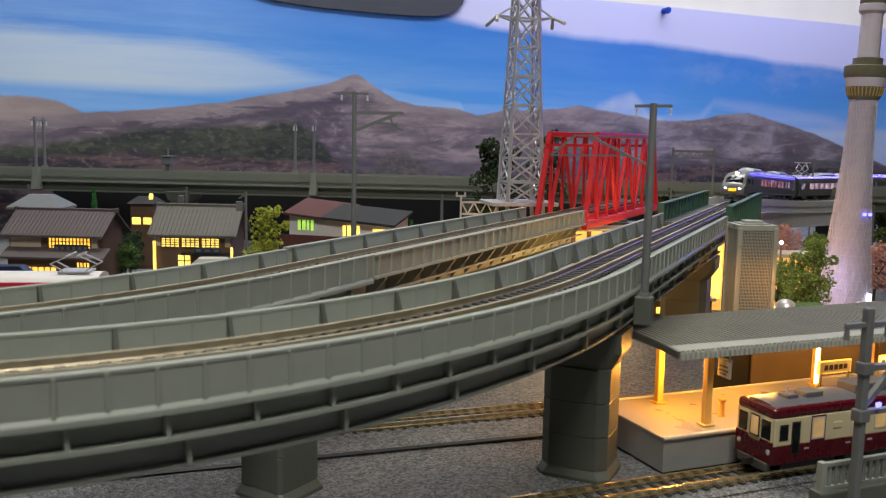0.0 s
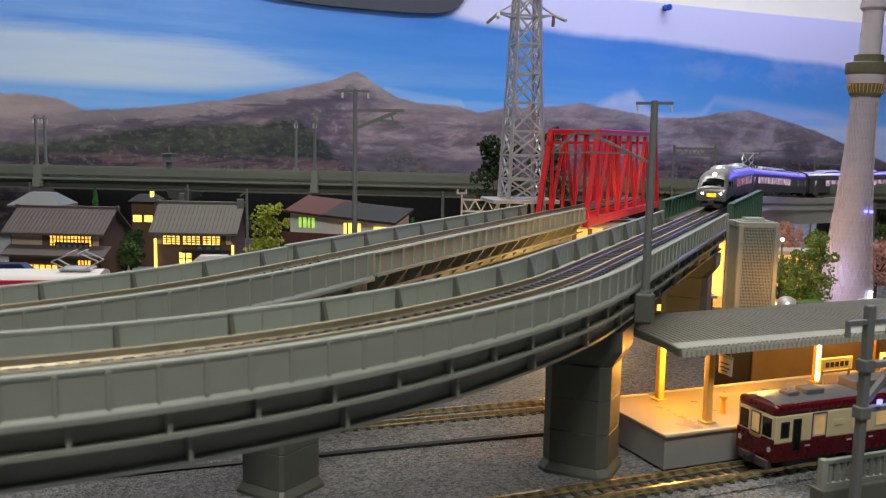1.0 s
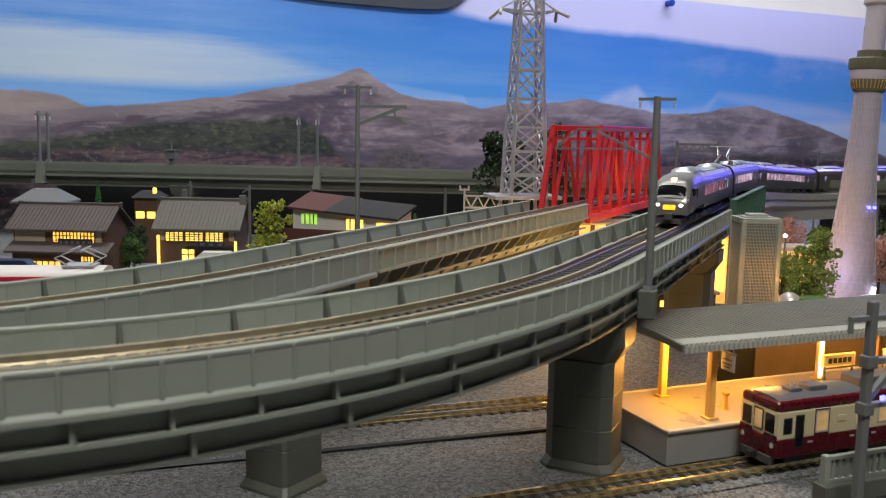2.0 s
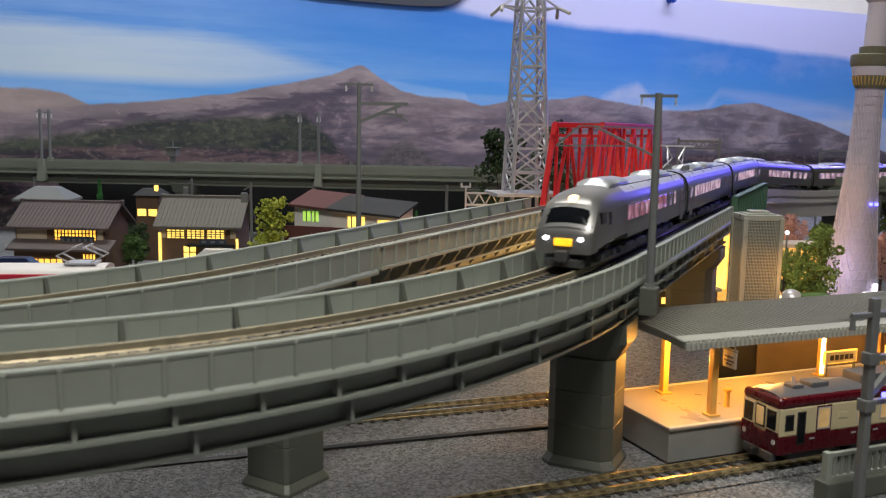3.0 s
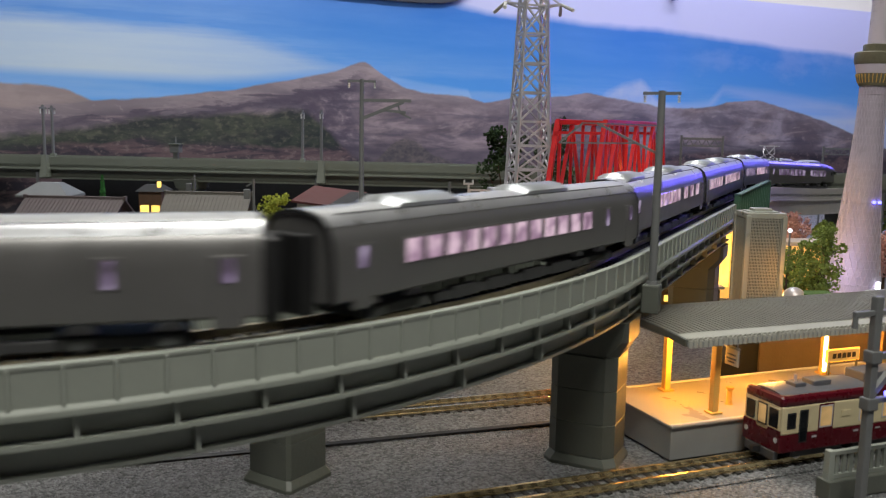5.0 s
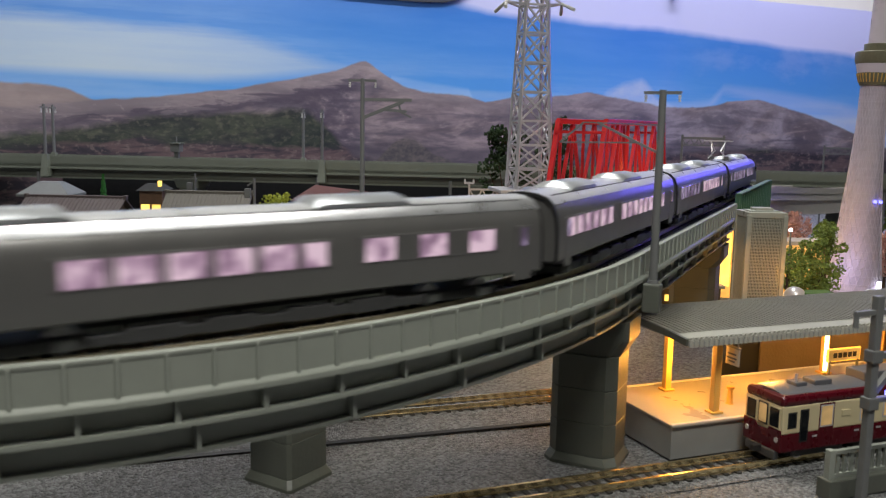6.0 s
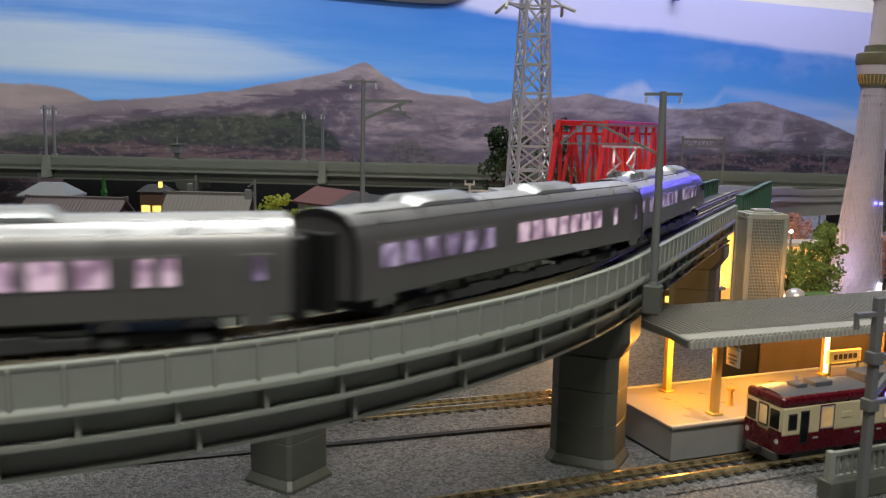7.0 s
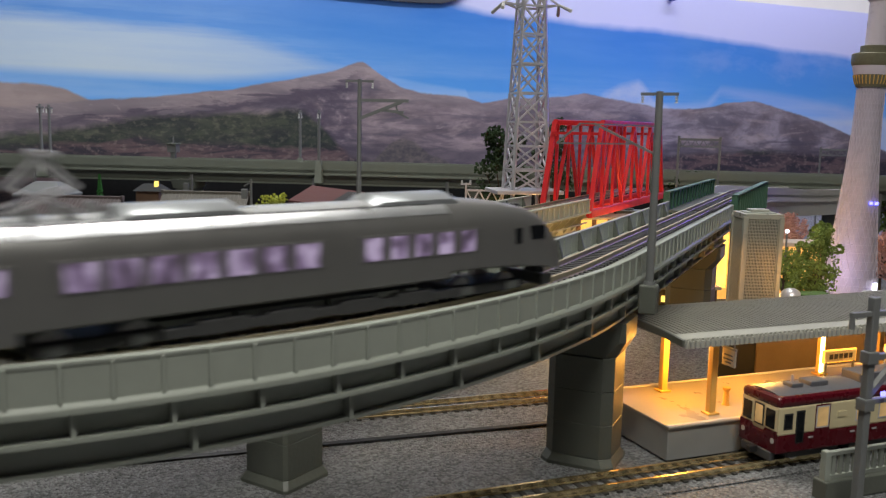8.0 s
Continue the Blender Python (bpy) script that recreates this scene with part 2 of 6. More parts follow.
    earth = mix(step(gully, 0.5, 0.10), (0.03, 0.026, 0.04), (0.145, 0.095, 0.10))
    earth = mix(maths("MULTIPLY", step(n_fine, 0.57, 0.06), 0.55), earth, (0.27, 0.205, 0.19))
    wood = mix(lower, wood, earth)
    pic = mix(step(hill, z, 0.008), sky, mix(0.4, rock, (0.40, 0.31, 0.28)))
    pic = mix(step(ridge, z, 0.006), pic, rock)
    pic = mix(maths("MULTIPLY", step(green, z, 0.02), 0.92), pic, wood)
    L(pic, b.inputs["Base Color"])
    return m


RIDGE = [(0.143, 0.322), (0.182, 0.347), (0.213, 0.362), (0.238, 0.38), (0.257, 0.394), (0.276, 0.418), (0.296, 0.438), (0.314, 0.461), (0.325, 0.486), (0.33, 0.495),
         (0.335, 0.486), (0.344, 0.452), (0.355, 0.421), (0.369, 0.402), (0.396, 0.398), (0.41, 0.376), (0.43, 0.396), (0.454, 0.402), (0.474, 0.414), (0.485, 0.424),
         (0.498, 0.414), (0.529, 0.395), (0.546, 0.379), (0.569, 0.38), (0.587, 0.388), (0.605, 0.41), (0.63, 0.421), (0.657, 0.391), (0.695, 0.348), (0.728, 0.294), (0.774, 0.216)]
HILL = [(0.143, 0.388), (0.153, 0.391), (0.164, 0.383), (0.174, 0.37), (0.182, 0.347), (0.22, 0.25), (0.3, 0.1)]
GREEN = [(0.142, 0.246), (0.166, 0.26), (0.185, 0.278), (0.209, 0.301), (0.227, 0.31), (0.264, 0.321), (0.296, 0.336), (0.304, 0.302), (0.314, 0.242), (0.325, 0.187), (0.36, 0.15), (0.5, 0.18), (0.56, 0.20), (0.64, 0.225), (0.75, 0.19)]
BAND = [(0.384, 0.70), (0.411, 0.677), (0.46, 0.666), (0.512, 0.663), (0.569, 0.657), (0.614, 0.643), (0.663, 0.624), (0.725, 0.614)]

GRAVEL = gravel_material()
POSTER = poster_material()
CONCRETE = material("grey_moulded_plastic", (0.29, 0.312, 0.275), 0.5, vary=0.08, scale=180, bump=0.05)
# Darker copy of the viaduct grey; the far deck's dimness is in the colour.
FAR_DARKENED = material("darkened_far_viaduct_plastic", (0.165, 0.18, 0.145), 0.55, vary=0.1, scale=120, bump=0.05)
# Darker copy of the viaduct grey, carrying shade under and behind the parapets.
CONCRETE_DARK = material("dark_grey_and_shaded_plastic", (0.098, 0.105, 0.088), 0.5, vary=0.12, scale=160, bump=0.15)
DARK_RAIL = material("dark_weathered_rail", (0.52, 0.45, 0.32), 0.44, metal=0.75, vary=0.2, scale=400)
TRACKBED = material("grey_track_base", (0.215, 0.23, 0.20), 0.8, vary=0.25, scale=500, bump=0.5)
RAIL = material("nickel_brass_rail", (0.86, 0.70, 0.40), 0.22, metal=0.95, vary=0.15, scale=400)
SLEEPER = material("dark_grey_sleeper", (0.034, 0.033, 0.031), 0.6, vary=0.25, scale=500)
POLE = material("grey_painted_pole", (0.15, 0.155, 0.155), 0.45, vary=0.08, scale=300)
INSULATOR = material("white_insulator", (0.5, 0.5, 0.48), 0.3)
RED = material("red_bridge_plastic", (0.55, 0.018, 0.022), 0.38, vary=0.08, scale=200)
GREEN_STEEL = material("dark_green_girder_plastic", (0.055, 0.13, 0.085), 0.4, vary=0.12, scale=150)
SILVER = material("silver_grey_lattice", (0.58, 0.57, 0.60), 0.32, metal=0.45, vary=0.1, scale=200)
BODY = material("gunmetal_train_paint", (0.22, 0.216, 0.214), 0.34, metal=0.6, vary=0.06, scale=150)
# Body paint brightened for the roof, where the lamp's reflection whitens it.
BODY_ROOF = material("gunmetal_paint_with_sheen", (0.60, 0.61, 0.63), 0.3, metal=0.85, vary=0.06, scale=150)
UNIT = material("silver_roof_unit", (0.38, 0.40, 0.42), 0.33, metal=0.7)
BLACK = material("matt_black_plastic", (0.012, 0.012, 0.013), 0.55)
CHASSIS = material("dark_grey_chassis", (0.055, 0.055, 0.058), 0.55, vary=0.2, scale=600)
DARK_GLASS = material("black_cab_glass", (0.006, 0.007, 0.009), 0.12, specular=0.25)
LIT_PINK = cabin_material("lit_train_window", [(0.34, (0.30, 0.17, 0.27)), (0.46, (0.60, 0.38, 0.53)), (0.58, (1.0, 0.72, 0.86))], 0.6)
DIM_PINK = cabin_material("dim_train_window", [(0.36, (0.05, 0.03, 0.07)), (0.50, (0.26, 0.18, 0.34)), (0.62, (0.62, 0.50, 0.74))], 0.5)
SEAT_PINK = cabin_material("train_window_with_red_seats", [(0.38, (0.14, 0.03, 0.06)), (0.54, (0.27, 0.07, 0.12)), (0.70, (0.70, 0.46, 0.62))], 0.75)
HEADLIGHT = material("white_headlight", (0.9, 0.9, 0.9), 0.2, glow=(0.95, 0.95, 1.0), power=5.0)
AMBER = material("amber_sign", (0.9, 0.5, 0.05), 0.3, glow=(1.0, 0.50, 0.01), power=1.3, vary=0.3, scale=900)
TOPLIGHT = material("warm_roof_headlight", (0.9, 0.7, 0.4), 0.3, glow=(1.0, 0.62, 0.25), power=5.0)
CREAM = material("cream_railcar_paint", (0.58, 0.50, 0.31), 0.32, vary=0.05)
MAROON = material("maroon_railcar_paint", (0.072, 0.003, 0.008), 0.28, vary=0.06)
RAILCAR_ROOF = material("grey_railcar_roof", (0.10, 0.10, 0.11), 0.42, vary=0.08)
WARM_GLASS = material("warm_lit_glass", (0.3, 0.22, 0.12), 0.32, glow=(1.0, 0.6, 0.22), power=0.3, vary=0.4, scale=150)
PLATFORM_TOP = material("beige_platform_paint", (0.34, 0.31, 0.26), 0.3, vary=0.1, scale=90)
PLATFORM_SIDE = material("grey_platform_plastic", (0.26, 0.26, 0.25), 0.4, vary=0.1, scale=120)
ROOF_SHEET = material("grey_corrugated_roof", (0.35, 0.345, 0.30), 0.75, vary=0.1, scale=130)
# Cream plastic with the orange of the lamplight mixed into its base colour.
POST = material("cream_tinted_by_lamplight", (0.64, 0.40, 0.10), 0.45, vary=0.06)
TUBE = material("warm_lit_tube", (1.0, 0.8, 0.5), 0.3, glow=(1.0, 0.68, 0.25), power=9.0)
BOARD_BROWN = material("brown_board", (0.16, 0.12, 0.085), 0.75, vary=0.2, scale=90, bump=0.4)
SIGN_WHITE = material("white_sign", (0.75, 0.75, 0.72), 0.4)
SIGN_INK = material("dark_sign_ink", (0.03, 0.04, 0.07), 0.5)
TILE = material("grey_brown_roof_tile", (0.085, 0.066, 0.066), 0.7, vary=0.2, scale=200, bump=0.3)
TILE_GREY = material("grey_roof_tile", (0.11, 0.10, 0.085), 0.7, vary=0.2, scale=200, bump=0.3)
WOODWALL = material("brown_timber_wall", (0.13, 0.075, 0.045), 0.7, vary=0.25, scale=160, bump=0.3)
PLASTER = material("cream_plaster", (0.45, 0.38, 0.29), 0.75, vary=0.12)
WHITEWALL = material("white_house_wall", (0.6, 0.58, 0.56), 0.7, vary=0.08)
REDROOF = material("brown_red_metal_roof", (0.085, 0.028, 0.026), 0.85, vary=0.1)
DARKROOF = material("slate_dark_roof", (0.022, 0.023, 0.025), 0.9, vary=0.15)
LIT_AMBER = material("amber_lit_window", (0.8, 0.5, 0.1), 0.4, glow=(1.0, 0.50, 0.06), power=1.7, vary=0.3, scale=200)
LIT_YELLOW = material("yellow_lit_window", (0.8, 0.6, 0.2), 0.4, glow=(1.0, 0.66, 0.12), power=1.6, vary=0.3, scale=200)
LIT_GREEN = material("green_lit_window", (0.5, 0.7, 0.2), 0.4, glow=(0.45, 0.85, 0.1), power=0.7, vary=0.3, scale=200)
LEAF_LIGHT = material("yellow_green_foam_leaves", (0.30, 0.34, 0.04), 0.9, vary=0.2, scale=300, bump=0.8, bump_scale=700)
LEAF = material("mid_green_foam_leaves", (0.19, 0.27, 0.06), 0.9, vary=0.45, scale=300, bump=0.8, bump_scale=700)
LEAF_DARK = material("dark_green_foam_leaves", (0.028, 0.055, 0.018), 0.9, vary=0.4, scale=300, bump=0.8, bump_scale=700)
CONIFER = material("bright_green_conifer", (0.03, 0.16, 0.03), 0.85, vary=0.35, scale=400, bump=0.8, bump_scale=900)
BLOSSOM = material("pink_blossom_foam", (0.62, 0.36, 0.31), 0.9, vary=0.3, scale=300, bump=0.8, bump_scale=700)
TRUNK = material("brown_trunk", (0.09, 0.06, 0.04), 0.9, vary=0.3)
GLASS_TOWER = material("grey_green_office_facade", (0.34, 0.34, 0.29), 0.3, vary=0.08)
OFFICE_PANE = material("olive_office_pane", (0.055, 0.055, 0.05), 0.12, vary=0.2, scale=300)
TOWER_WHITE = material("pale_violet_tower_plastic", (0.6, 0.54, 0.62), 0.3, vary=0.06)
TOWER_CORE = material("grey_violet_tower_core", (0.54, 0.48, 0.56), 0.4, vary=0.1)
TOWER_RING = material("olive_tower_deck", (0.16, 0.15, 0.10), 0.4, vary=0.2, scale=600)
LED_BLUE = material("blue_led", (0.2, 0.2, 1.0), 0.3, glow=(0.12, 0.12, 1.0), power=5.0)
LED_WHITE = material("cold_white_led", (0.9, 0.9, 1.0), 0.3, glow=(0.85, 0.85, 1.0), power=3.5)
DIM_WALL = material("unseen_wall_grey_beige", (0.3, 0.28, 0.25), 0.9, vary=0.05, scale=20, bump=0.1)
DARK_SHEET = material("dark_blue_grey_sheet", (0.05, 0.055, 0.07), 0.7, vary=0.15, scale=40)
BLACK_SHADE = material("black_for_shade", (0.008, 0.008, 0.009), 0.8)
ROOMWALL = material("off_white_room_wall", (0.84, 0.80, 0.68), 0.85, vary=0.05, scale=20, bump=0.1)
PIN_BLUE = material("blue_push_pin", (0.01, 0.06, 0.42), 0.3)
RED_STRIPE = material("red_stripe_paint", (0.5, 0.02, 0.05), 0.35)
WHITE_ROOF = material("white_train_roof", (0.66, 0.63, 0.62), 0.4, vary=0.05)
GRASS = material("green_scatter", (0.07, 0.13, 0.03), 0.95, vary=0.4, scale=400, bump=0.8)
CARBLUE = material("dark_blue_car_paint", (0.02, 0.03, 0.08), 0.2)
CARWHITE = material("white_car_paint", (0.65, 0.65, 0.65), 0.2)
# Facade whose emission stands in for lamplight falling on it.
CITY_WARM = material("lamplight_glow_facade", (0.5, 0.3, 0.12), 0.6, glow=(1.0, 0.5, 0.1), power=0.9, vary=0.4, scale=70)


# ---- mesh helpers; the layout is drawn in units of 0.85 mm, the express train in millimetres ----
MM = 0.00085
GRAIN = [(MM, MM, MM)]


def P(x, y, z, rz=0.0, rx=0.0, ry=0.0):
    return pose(x * MM, y * MM, z * MM, rx, ry, rz)


def thing(name, m, label, category, group="", kind=""):
    ob = new(name)
    ob.empty_display_size = 0.005
    ob.matrix_basis = m
    return tagged(ob, label, category, group, kind)


def finish(name, bm, mat, smooth=0.0):
    bmesh.ops.scale(bm, vec=GRAIN[-1], verts=bm.verts)
    me = bpy.data.meshes.new(name)
    bm.to_mesh(me)
    bm.free()
    me.materials.append(mat)
    if smooth:
        me.shade_smooth()
        me.set_sharp_from_angle(angle=radians(smooth))
    return me


def part(name, bm, mat, parent=None, label="", smooth=0.0, kind=""):
    ob = new(name, finish(name, bm, mat, smooth))
    ob.parent = parent
    return tagged(ob, label, kind=kind)


def piece(name, me, parent, m):
    ob = new(name, me)
    ob.parent = parent
    ob.matrix_basis = m
    return ob


def box(bm, x0, x1, y0, y1, z0, z1, bevel=0.0):
    r = bmesh.ops.create_cube(bm, size=1.0)
    vs = r["verts"]
    for v in vs:
        v.co = ((x0 + x1) / 2 + v.co.x * (x1 - x0), (y0 + y1) / 2 + v.co.y * (y1 - y0), (z0 + z1) / 2 + v.co.z * (z1 - z0))
    if bevel:
        es = list({e for v in vs for e in v.link_edges})
        bmesh.ops.bevel(bm, geom=es, offset=bevel, segments=2, profile=0.5, affect="EDGES")
    return bm


def beam(bm, p, q, w, h=None):
    """A square bar from p to q."""
    p, q, h = Vector(p), Vector(q), h or w
    d = q - p
    t = d.to_track_quat("Z", "Y").to_matrix().to_4x4()
    vs = bmesh.ops.create_cube(bm, size=1.0)["verts"]
    for v in vs:
        v.co = (p + q) / 2 + (t @ Vector((v.co.x * w, v.co.y * h, v.co.z * d.length)))
    return bm


def rod(bm, p, q, r0, r1=None, n=10):
    p, q = Vector(p), Vector(q)
    d = q - p
    m = Matrix.Translation((p + q) / 2) @ d.to_track_quat("Z", "Y").to_matrix().to_4x4()
    bmesh.ops.create_cone(bm, cap_ends=True, segments=n, radius1=r0, radius2=r0 if r1 is None else r1, depth=d.length, matrix=m)
    return bm


def lathe(bm, rings, n=24, x=0.0, y=0.0):
    """Turned body from (radius, height) pairs."""
    loops = [[bm.verts.new((x + r * math.cos(2 * math.pi * i / n), y + r * math.sin(2 * math.pi * i / n), z)) for i in range(n)] for r, z in rings]
    for a, b in zip(loops, loops[1:]):
        for i in range(n):
            bm.faces.new((a[i], a[(i + 1) % n], b[(i + 1) % n], b[i]))
    bm.faces.new(loops[0][::-1])
    bm.faces.new(loops[-1])
    return bm


def loft(bm, sections):
    """Closed skin through rings of equal length."""
    loops = [[bm.verts.new(v) for v in s] for s in sections]
    n = len(loops[0])
    for a, b in zip(loops, loops[1:]):
        for i in range(n):
            bm.faces.new((a[i], a[(i + 1) % n], b[(i + 1) % n], b[i]))
    bm.faces.new(loops[0][::-1])
    bm.faces.new(loops[-1])
    bmesh.ops.recalc_face_normals(bm, faces=bm.faces)
    return bm


def B():
    return bmesh.new()


# ---- the lines that the tracks follow ----
class Line:
    """A track's centre line: s = 0 at (x, y), heading a degrees from the y axis; ahead and behind lie (length, turn per mm) pieces."""

    def __init__(self, x, y, a, ahead, behind):
        self.pts = {}
        self.fall = (0.0, 1.0, 0.0)
        self.step = 2.0
        self.lo = 0
        h, px, py = radians(a), x, y
        k = 0
        self.pts[0] = (x, y, h)
        for length, turn in ahead:
            for _ in range(int(length / self.step)):
                m = h + turn * self.step / 2
                px, py, h, k = px + self.step * math.sin(m), py + self.step * math.cos(m), h + turn * self.step, k + 1
                self.pts[k] = (px, py, h)
        self.hi = k
        h, px, py, k = radians(a), x, y, 0
        for length, turn in behind:
            for _ in range(int(length / self.step)):
                m = h + turn * self.step / 2
                px, py, h, k = px - self.step * math.sin(m), py - self.step * math.cos(m), h + turn * self.step, k - 1
                self.pts[k] = (px, py, h)
        self.lo = k

    def rise(self, s):
        """Height against the level part: the gradient eases in and out over its length."""
        start, length, depth = self.fall
        k = min(max((s - start) / length, 0.0), 1.0)
        return -depth * k * k * (3 - 2 * k)

    def at(self, s, off=0.0):
        """Place and heading at s; off to the left of the way out."""
        f = min(max(s / self.step, self.lo), self.hi - 0.001)
        k = math.floor(f)
        a, b = self.pts[k], self.pts[k + 1]
        t = f - k
        x, y, h = (a[i] + (b[i] - a[i]) * t for i in range(3))
        return x - off * math.cos(h), y + off * math.sin(h), h

    def sweep(self, bm, s0, s1, profile, step=6.0):
        """A strip of closed cross-section (off, z) along the line."""
        n = max(1, int((s1 - s0) / step))
        rings = []
        for i in range(n + 1):
            s = s0 + (s1 - s0) * i / n
            ring = []
            for off, z in profile:
                x, y, _ = self.at(s, off)
                ring.append((x, y, z + self.rise(s)))
            rings.append(ring)
        return loft(bm, rings)

    def m(self, s, off=0.0, z=0.0, turn=0.0):
        """A pose on the line, local y pointing along the way out."""
        x, y, h = self.at(s, off)
        return P(x, y, z + self.rise(s), -math.degrees(h) + turn)


RZ = 73.0
A = Line(46.9, 304.15, 25.04, [(450, 0.0), (420, 1 / 430), (500, 0.0)], [(120, 1 / 345.5), (200, 1 / 225.4), (1000, 0.0)])
C = Line(-59.63, 284.57, 26.39, [(800, 0.0)], [(100, 1 / 263.3), (300, 1 / 300)])
A.fall = (400.0, 260.0, 10.0)
STATION = 22.0


def at_station(u, n, z=0.0, turn=0.0):
    """A pose in the station's own grid: u along its tracks, n across them, away from the viewer."""
    c, s = math.cos(radians(STATION)), math.sin(radians(STATION))
    return P(u * c - n * s, u * s + n * c, z, STATION + turn)


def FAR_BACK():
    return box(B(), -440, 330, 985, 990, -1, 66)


# ---- room and board ----
def room():
    bm = B()
    bmesh.ops.create_grid(bm, x_segments=160, y_segments=140, size=0.5)
    for v in bm.verts:
        v.co.x, v.co.y = v.co.x * 3400 + 100, v.co.y * 2900 + 350
        v.co.z = 1.2 * (noise.noise((v.co.x / 60, v.co.y / 60, 3.1)) - 0.2) if v.co.y > 100 else 0
        v.co.z = min(v.co.z, 0.6) - 0.6
    tagged(part("ground", bm, GRAVEL, smooth=60), "grey speckled ballast scatter glued on the layout board", "ground", kind="structure")
    x0, x1 = -1700, 1500
    bm = box(B(), x0, x1, 6, 60, -900, 1900)
    ob = part("wall_north", bm, ROOMWALL)
    ob.matrix_basis = P(223.6, 1300, 0, 24.2)
    tagged(ob, "off-white painted room wall behind the layout", "wall", kind="structure")
    bm = B()
    n = 60
    for i in range(n + 1):
        u = -1100 + 2200 * i / n
        wav = 1.6 * math.sin(u / 170) + 1.2 * math.sin(u / 61)
        for y in (1.0 + wav * 0.4, 2.2 + wav * 0.4):
            bm.verts.new((u, y, -10)), bm.verts.new((u, y, 320 + wav * 0.4))
    bm.verts.ensure_lookup_table()
    v = bm.verts
    for i in range(n):
        a, b = 4 * i, 4 * i + 4
        for q in ((a, b, b + 1, a + 1), (a + 2, a + 3, b + 3, b + 2), (a + 1, b + 1, b + 3, a + 3), (a, a + 2, b + 2, b)):
            bm.faces.new([v[k] for k in q])
    bmesh.ops.recalc_face_normals(bm, faces=bm.faces)
    ob = part("backdrop_poster", bm, POSTER, smooth=40)
    ob.matrix_basis = P(223.6, 1300, 0, 24.2)
    tagged(ob, "printed mountain and blue sky poster pinned to the wall", "poster", kind="structure")
    # Unseen walls and ceiling, coloured dark so less light bounces back.
    for name, dims in (("wall_west", (-1640, -1580, -1200, 1900)), ("wall_east", (1760, 1820, -1200, 2100)), ("wall_south", (-1640, 1820, -1260, -1200))):
        bm = box(B(), *dims, -900, 1900)
        tagged(part(name, bm, DIM_WALL), "unseen wall closing the room, dark to cut bounced light", "wall", kind="structure")
    tagged(part("ceiling", box(B(), -1640, 1820, -1260, 2300, 1900, 1950), DIM_WALL), "unseen ceiling closing the room, dark to cut bounced light", "ceiling", kind="structure")
    tagged(part("floor", box(B(), -1640, 1820, -1260, 2300, -950, -900), BOARD_BROWN), "brown room floor under the layout", "floor", kind="structure")
    # Black sheet standing in for the unlit space below the far viaduct.
    tagged(part("shade_sheet", FAR_BACK(), BLACK_SHADE), "black sheet put in for the darkness under the far viaduct", "board", kind="structure")
    # Flat sheet added for the soft dark blur along the poster's top.
    low = [(-560, 330), (-520, 290), (-480, 281), (-425, 277.5), (-358, 276.5), (-304, 276.5), (-262, 278.5), (-238, 285), (-226, 295), (-219, 312), (-216, 350), (-560, 350)]
    sh = part("upper_dark_sheet", loft(B(), [[(x, y, z) for x, z in low] for y in (-3.5, -1.0)]), DARK_SHEET)
    sh.matrix_basis = P(223.6, 1300, 0, 24.2)
    tagged(sh, "dark rounded sheet added over the upper edge of the poster", "board", kind="structure")
    pin = thing("push_pin", P(223.6, 1300, 0, 24.2) @ P(108, -3, 313.5), "blue plastic push pin holding the poster corner", "push pin")
    bm = B()
    rod(bm, (0, 3, 0), (0, 1, 0), 4.2, 4.6, 16), rod(bm, (0, 1, 0), (0, -7, 0), 2.8, 3.2, 16), rod(bm, (0, -7, 0), (0, -10, 0), 5.0, 4.4, 16)
    part("pin_head", bm, PIN_BLUE, pin, smooth=40)
    part("pin_needle", rod(B(), (0, 8, 0), (0, 3, 0), 0.5), SILVER, pin)


room()


# ---- tracks ----
def rails(line, s0, s1, z, parent, gauge=10.2, mat=None):
    for side in (-1, 1):
        o = side * gauge / 2
        prof = [(o - 0.65, z - 2.2), (o + 0.65, z - 2.2), (o + 0.65, z - 1.9), (o + 0.3, z - 1.6), (o + 0.5, z), (o - 0.5, z), (o - 0.3, z - 1.6), (o - 0.65, z - 1.9)]
        part("rail", line.sweep(B(), s0, s1, prof, 8), mat or DARK_RAIL, parent, "brassy metal rail" if mat else "dark weathered rail")


def sleepers(line, s0, s1, z, parent, gap=4.3, width=15.5, count=300, first=None, deep=2.1):
    me = finish("sleeper", box(B(), -width / 2, width / 2, -deep / 2, deep / 2, -1.0, 0.0), SLEEPER)
    rest = B()
    s, k = s0, 0
    while s < s1:
        if (first is None or first[0] <= s <= first[1]) and k < count:
            piece("sleeper", me, parent, line.m(s, 0, z - 2.2))
            k += 1
        else:
            x, y, h = line.at(s)
            c, sn = math.cos(h), math.sin(h)
            vs = bmesh.ops.create_cube(rest, size=1.0)["verts"]
            for v in vs:
                lx, ly = v.co.x * width, v.co.y * deep
                v.co = (x + lx * c + ly * sn, y - lx * sn + ly * c, z - 2.7 + line.rise(s) + v.co.z)
        s += gap
    part("far_sleepers", rest, SLEEPER, parent, kind="stuff")


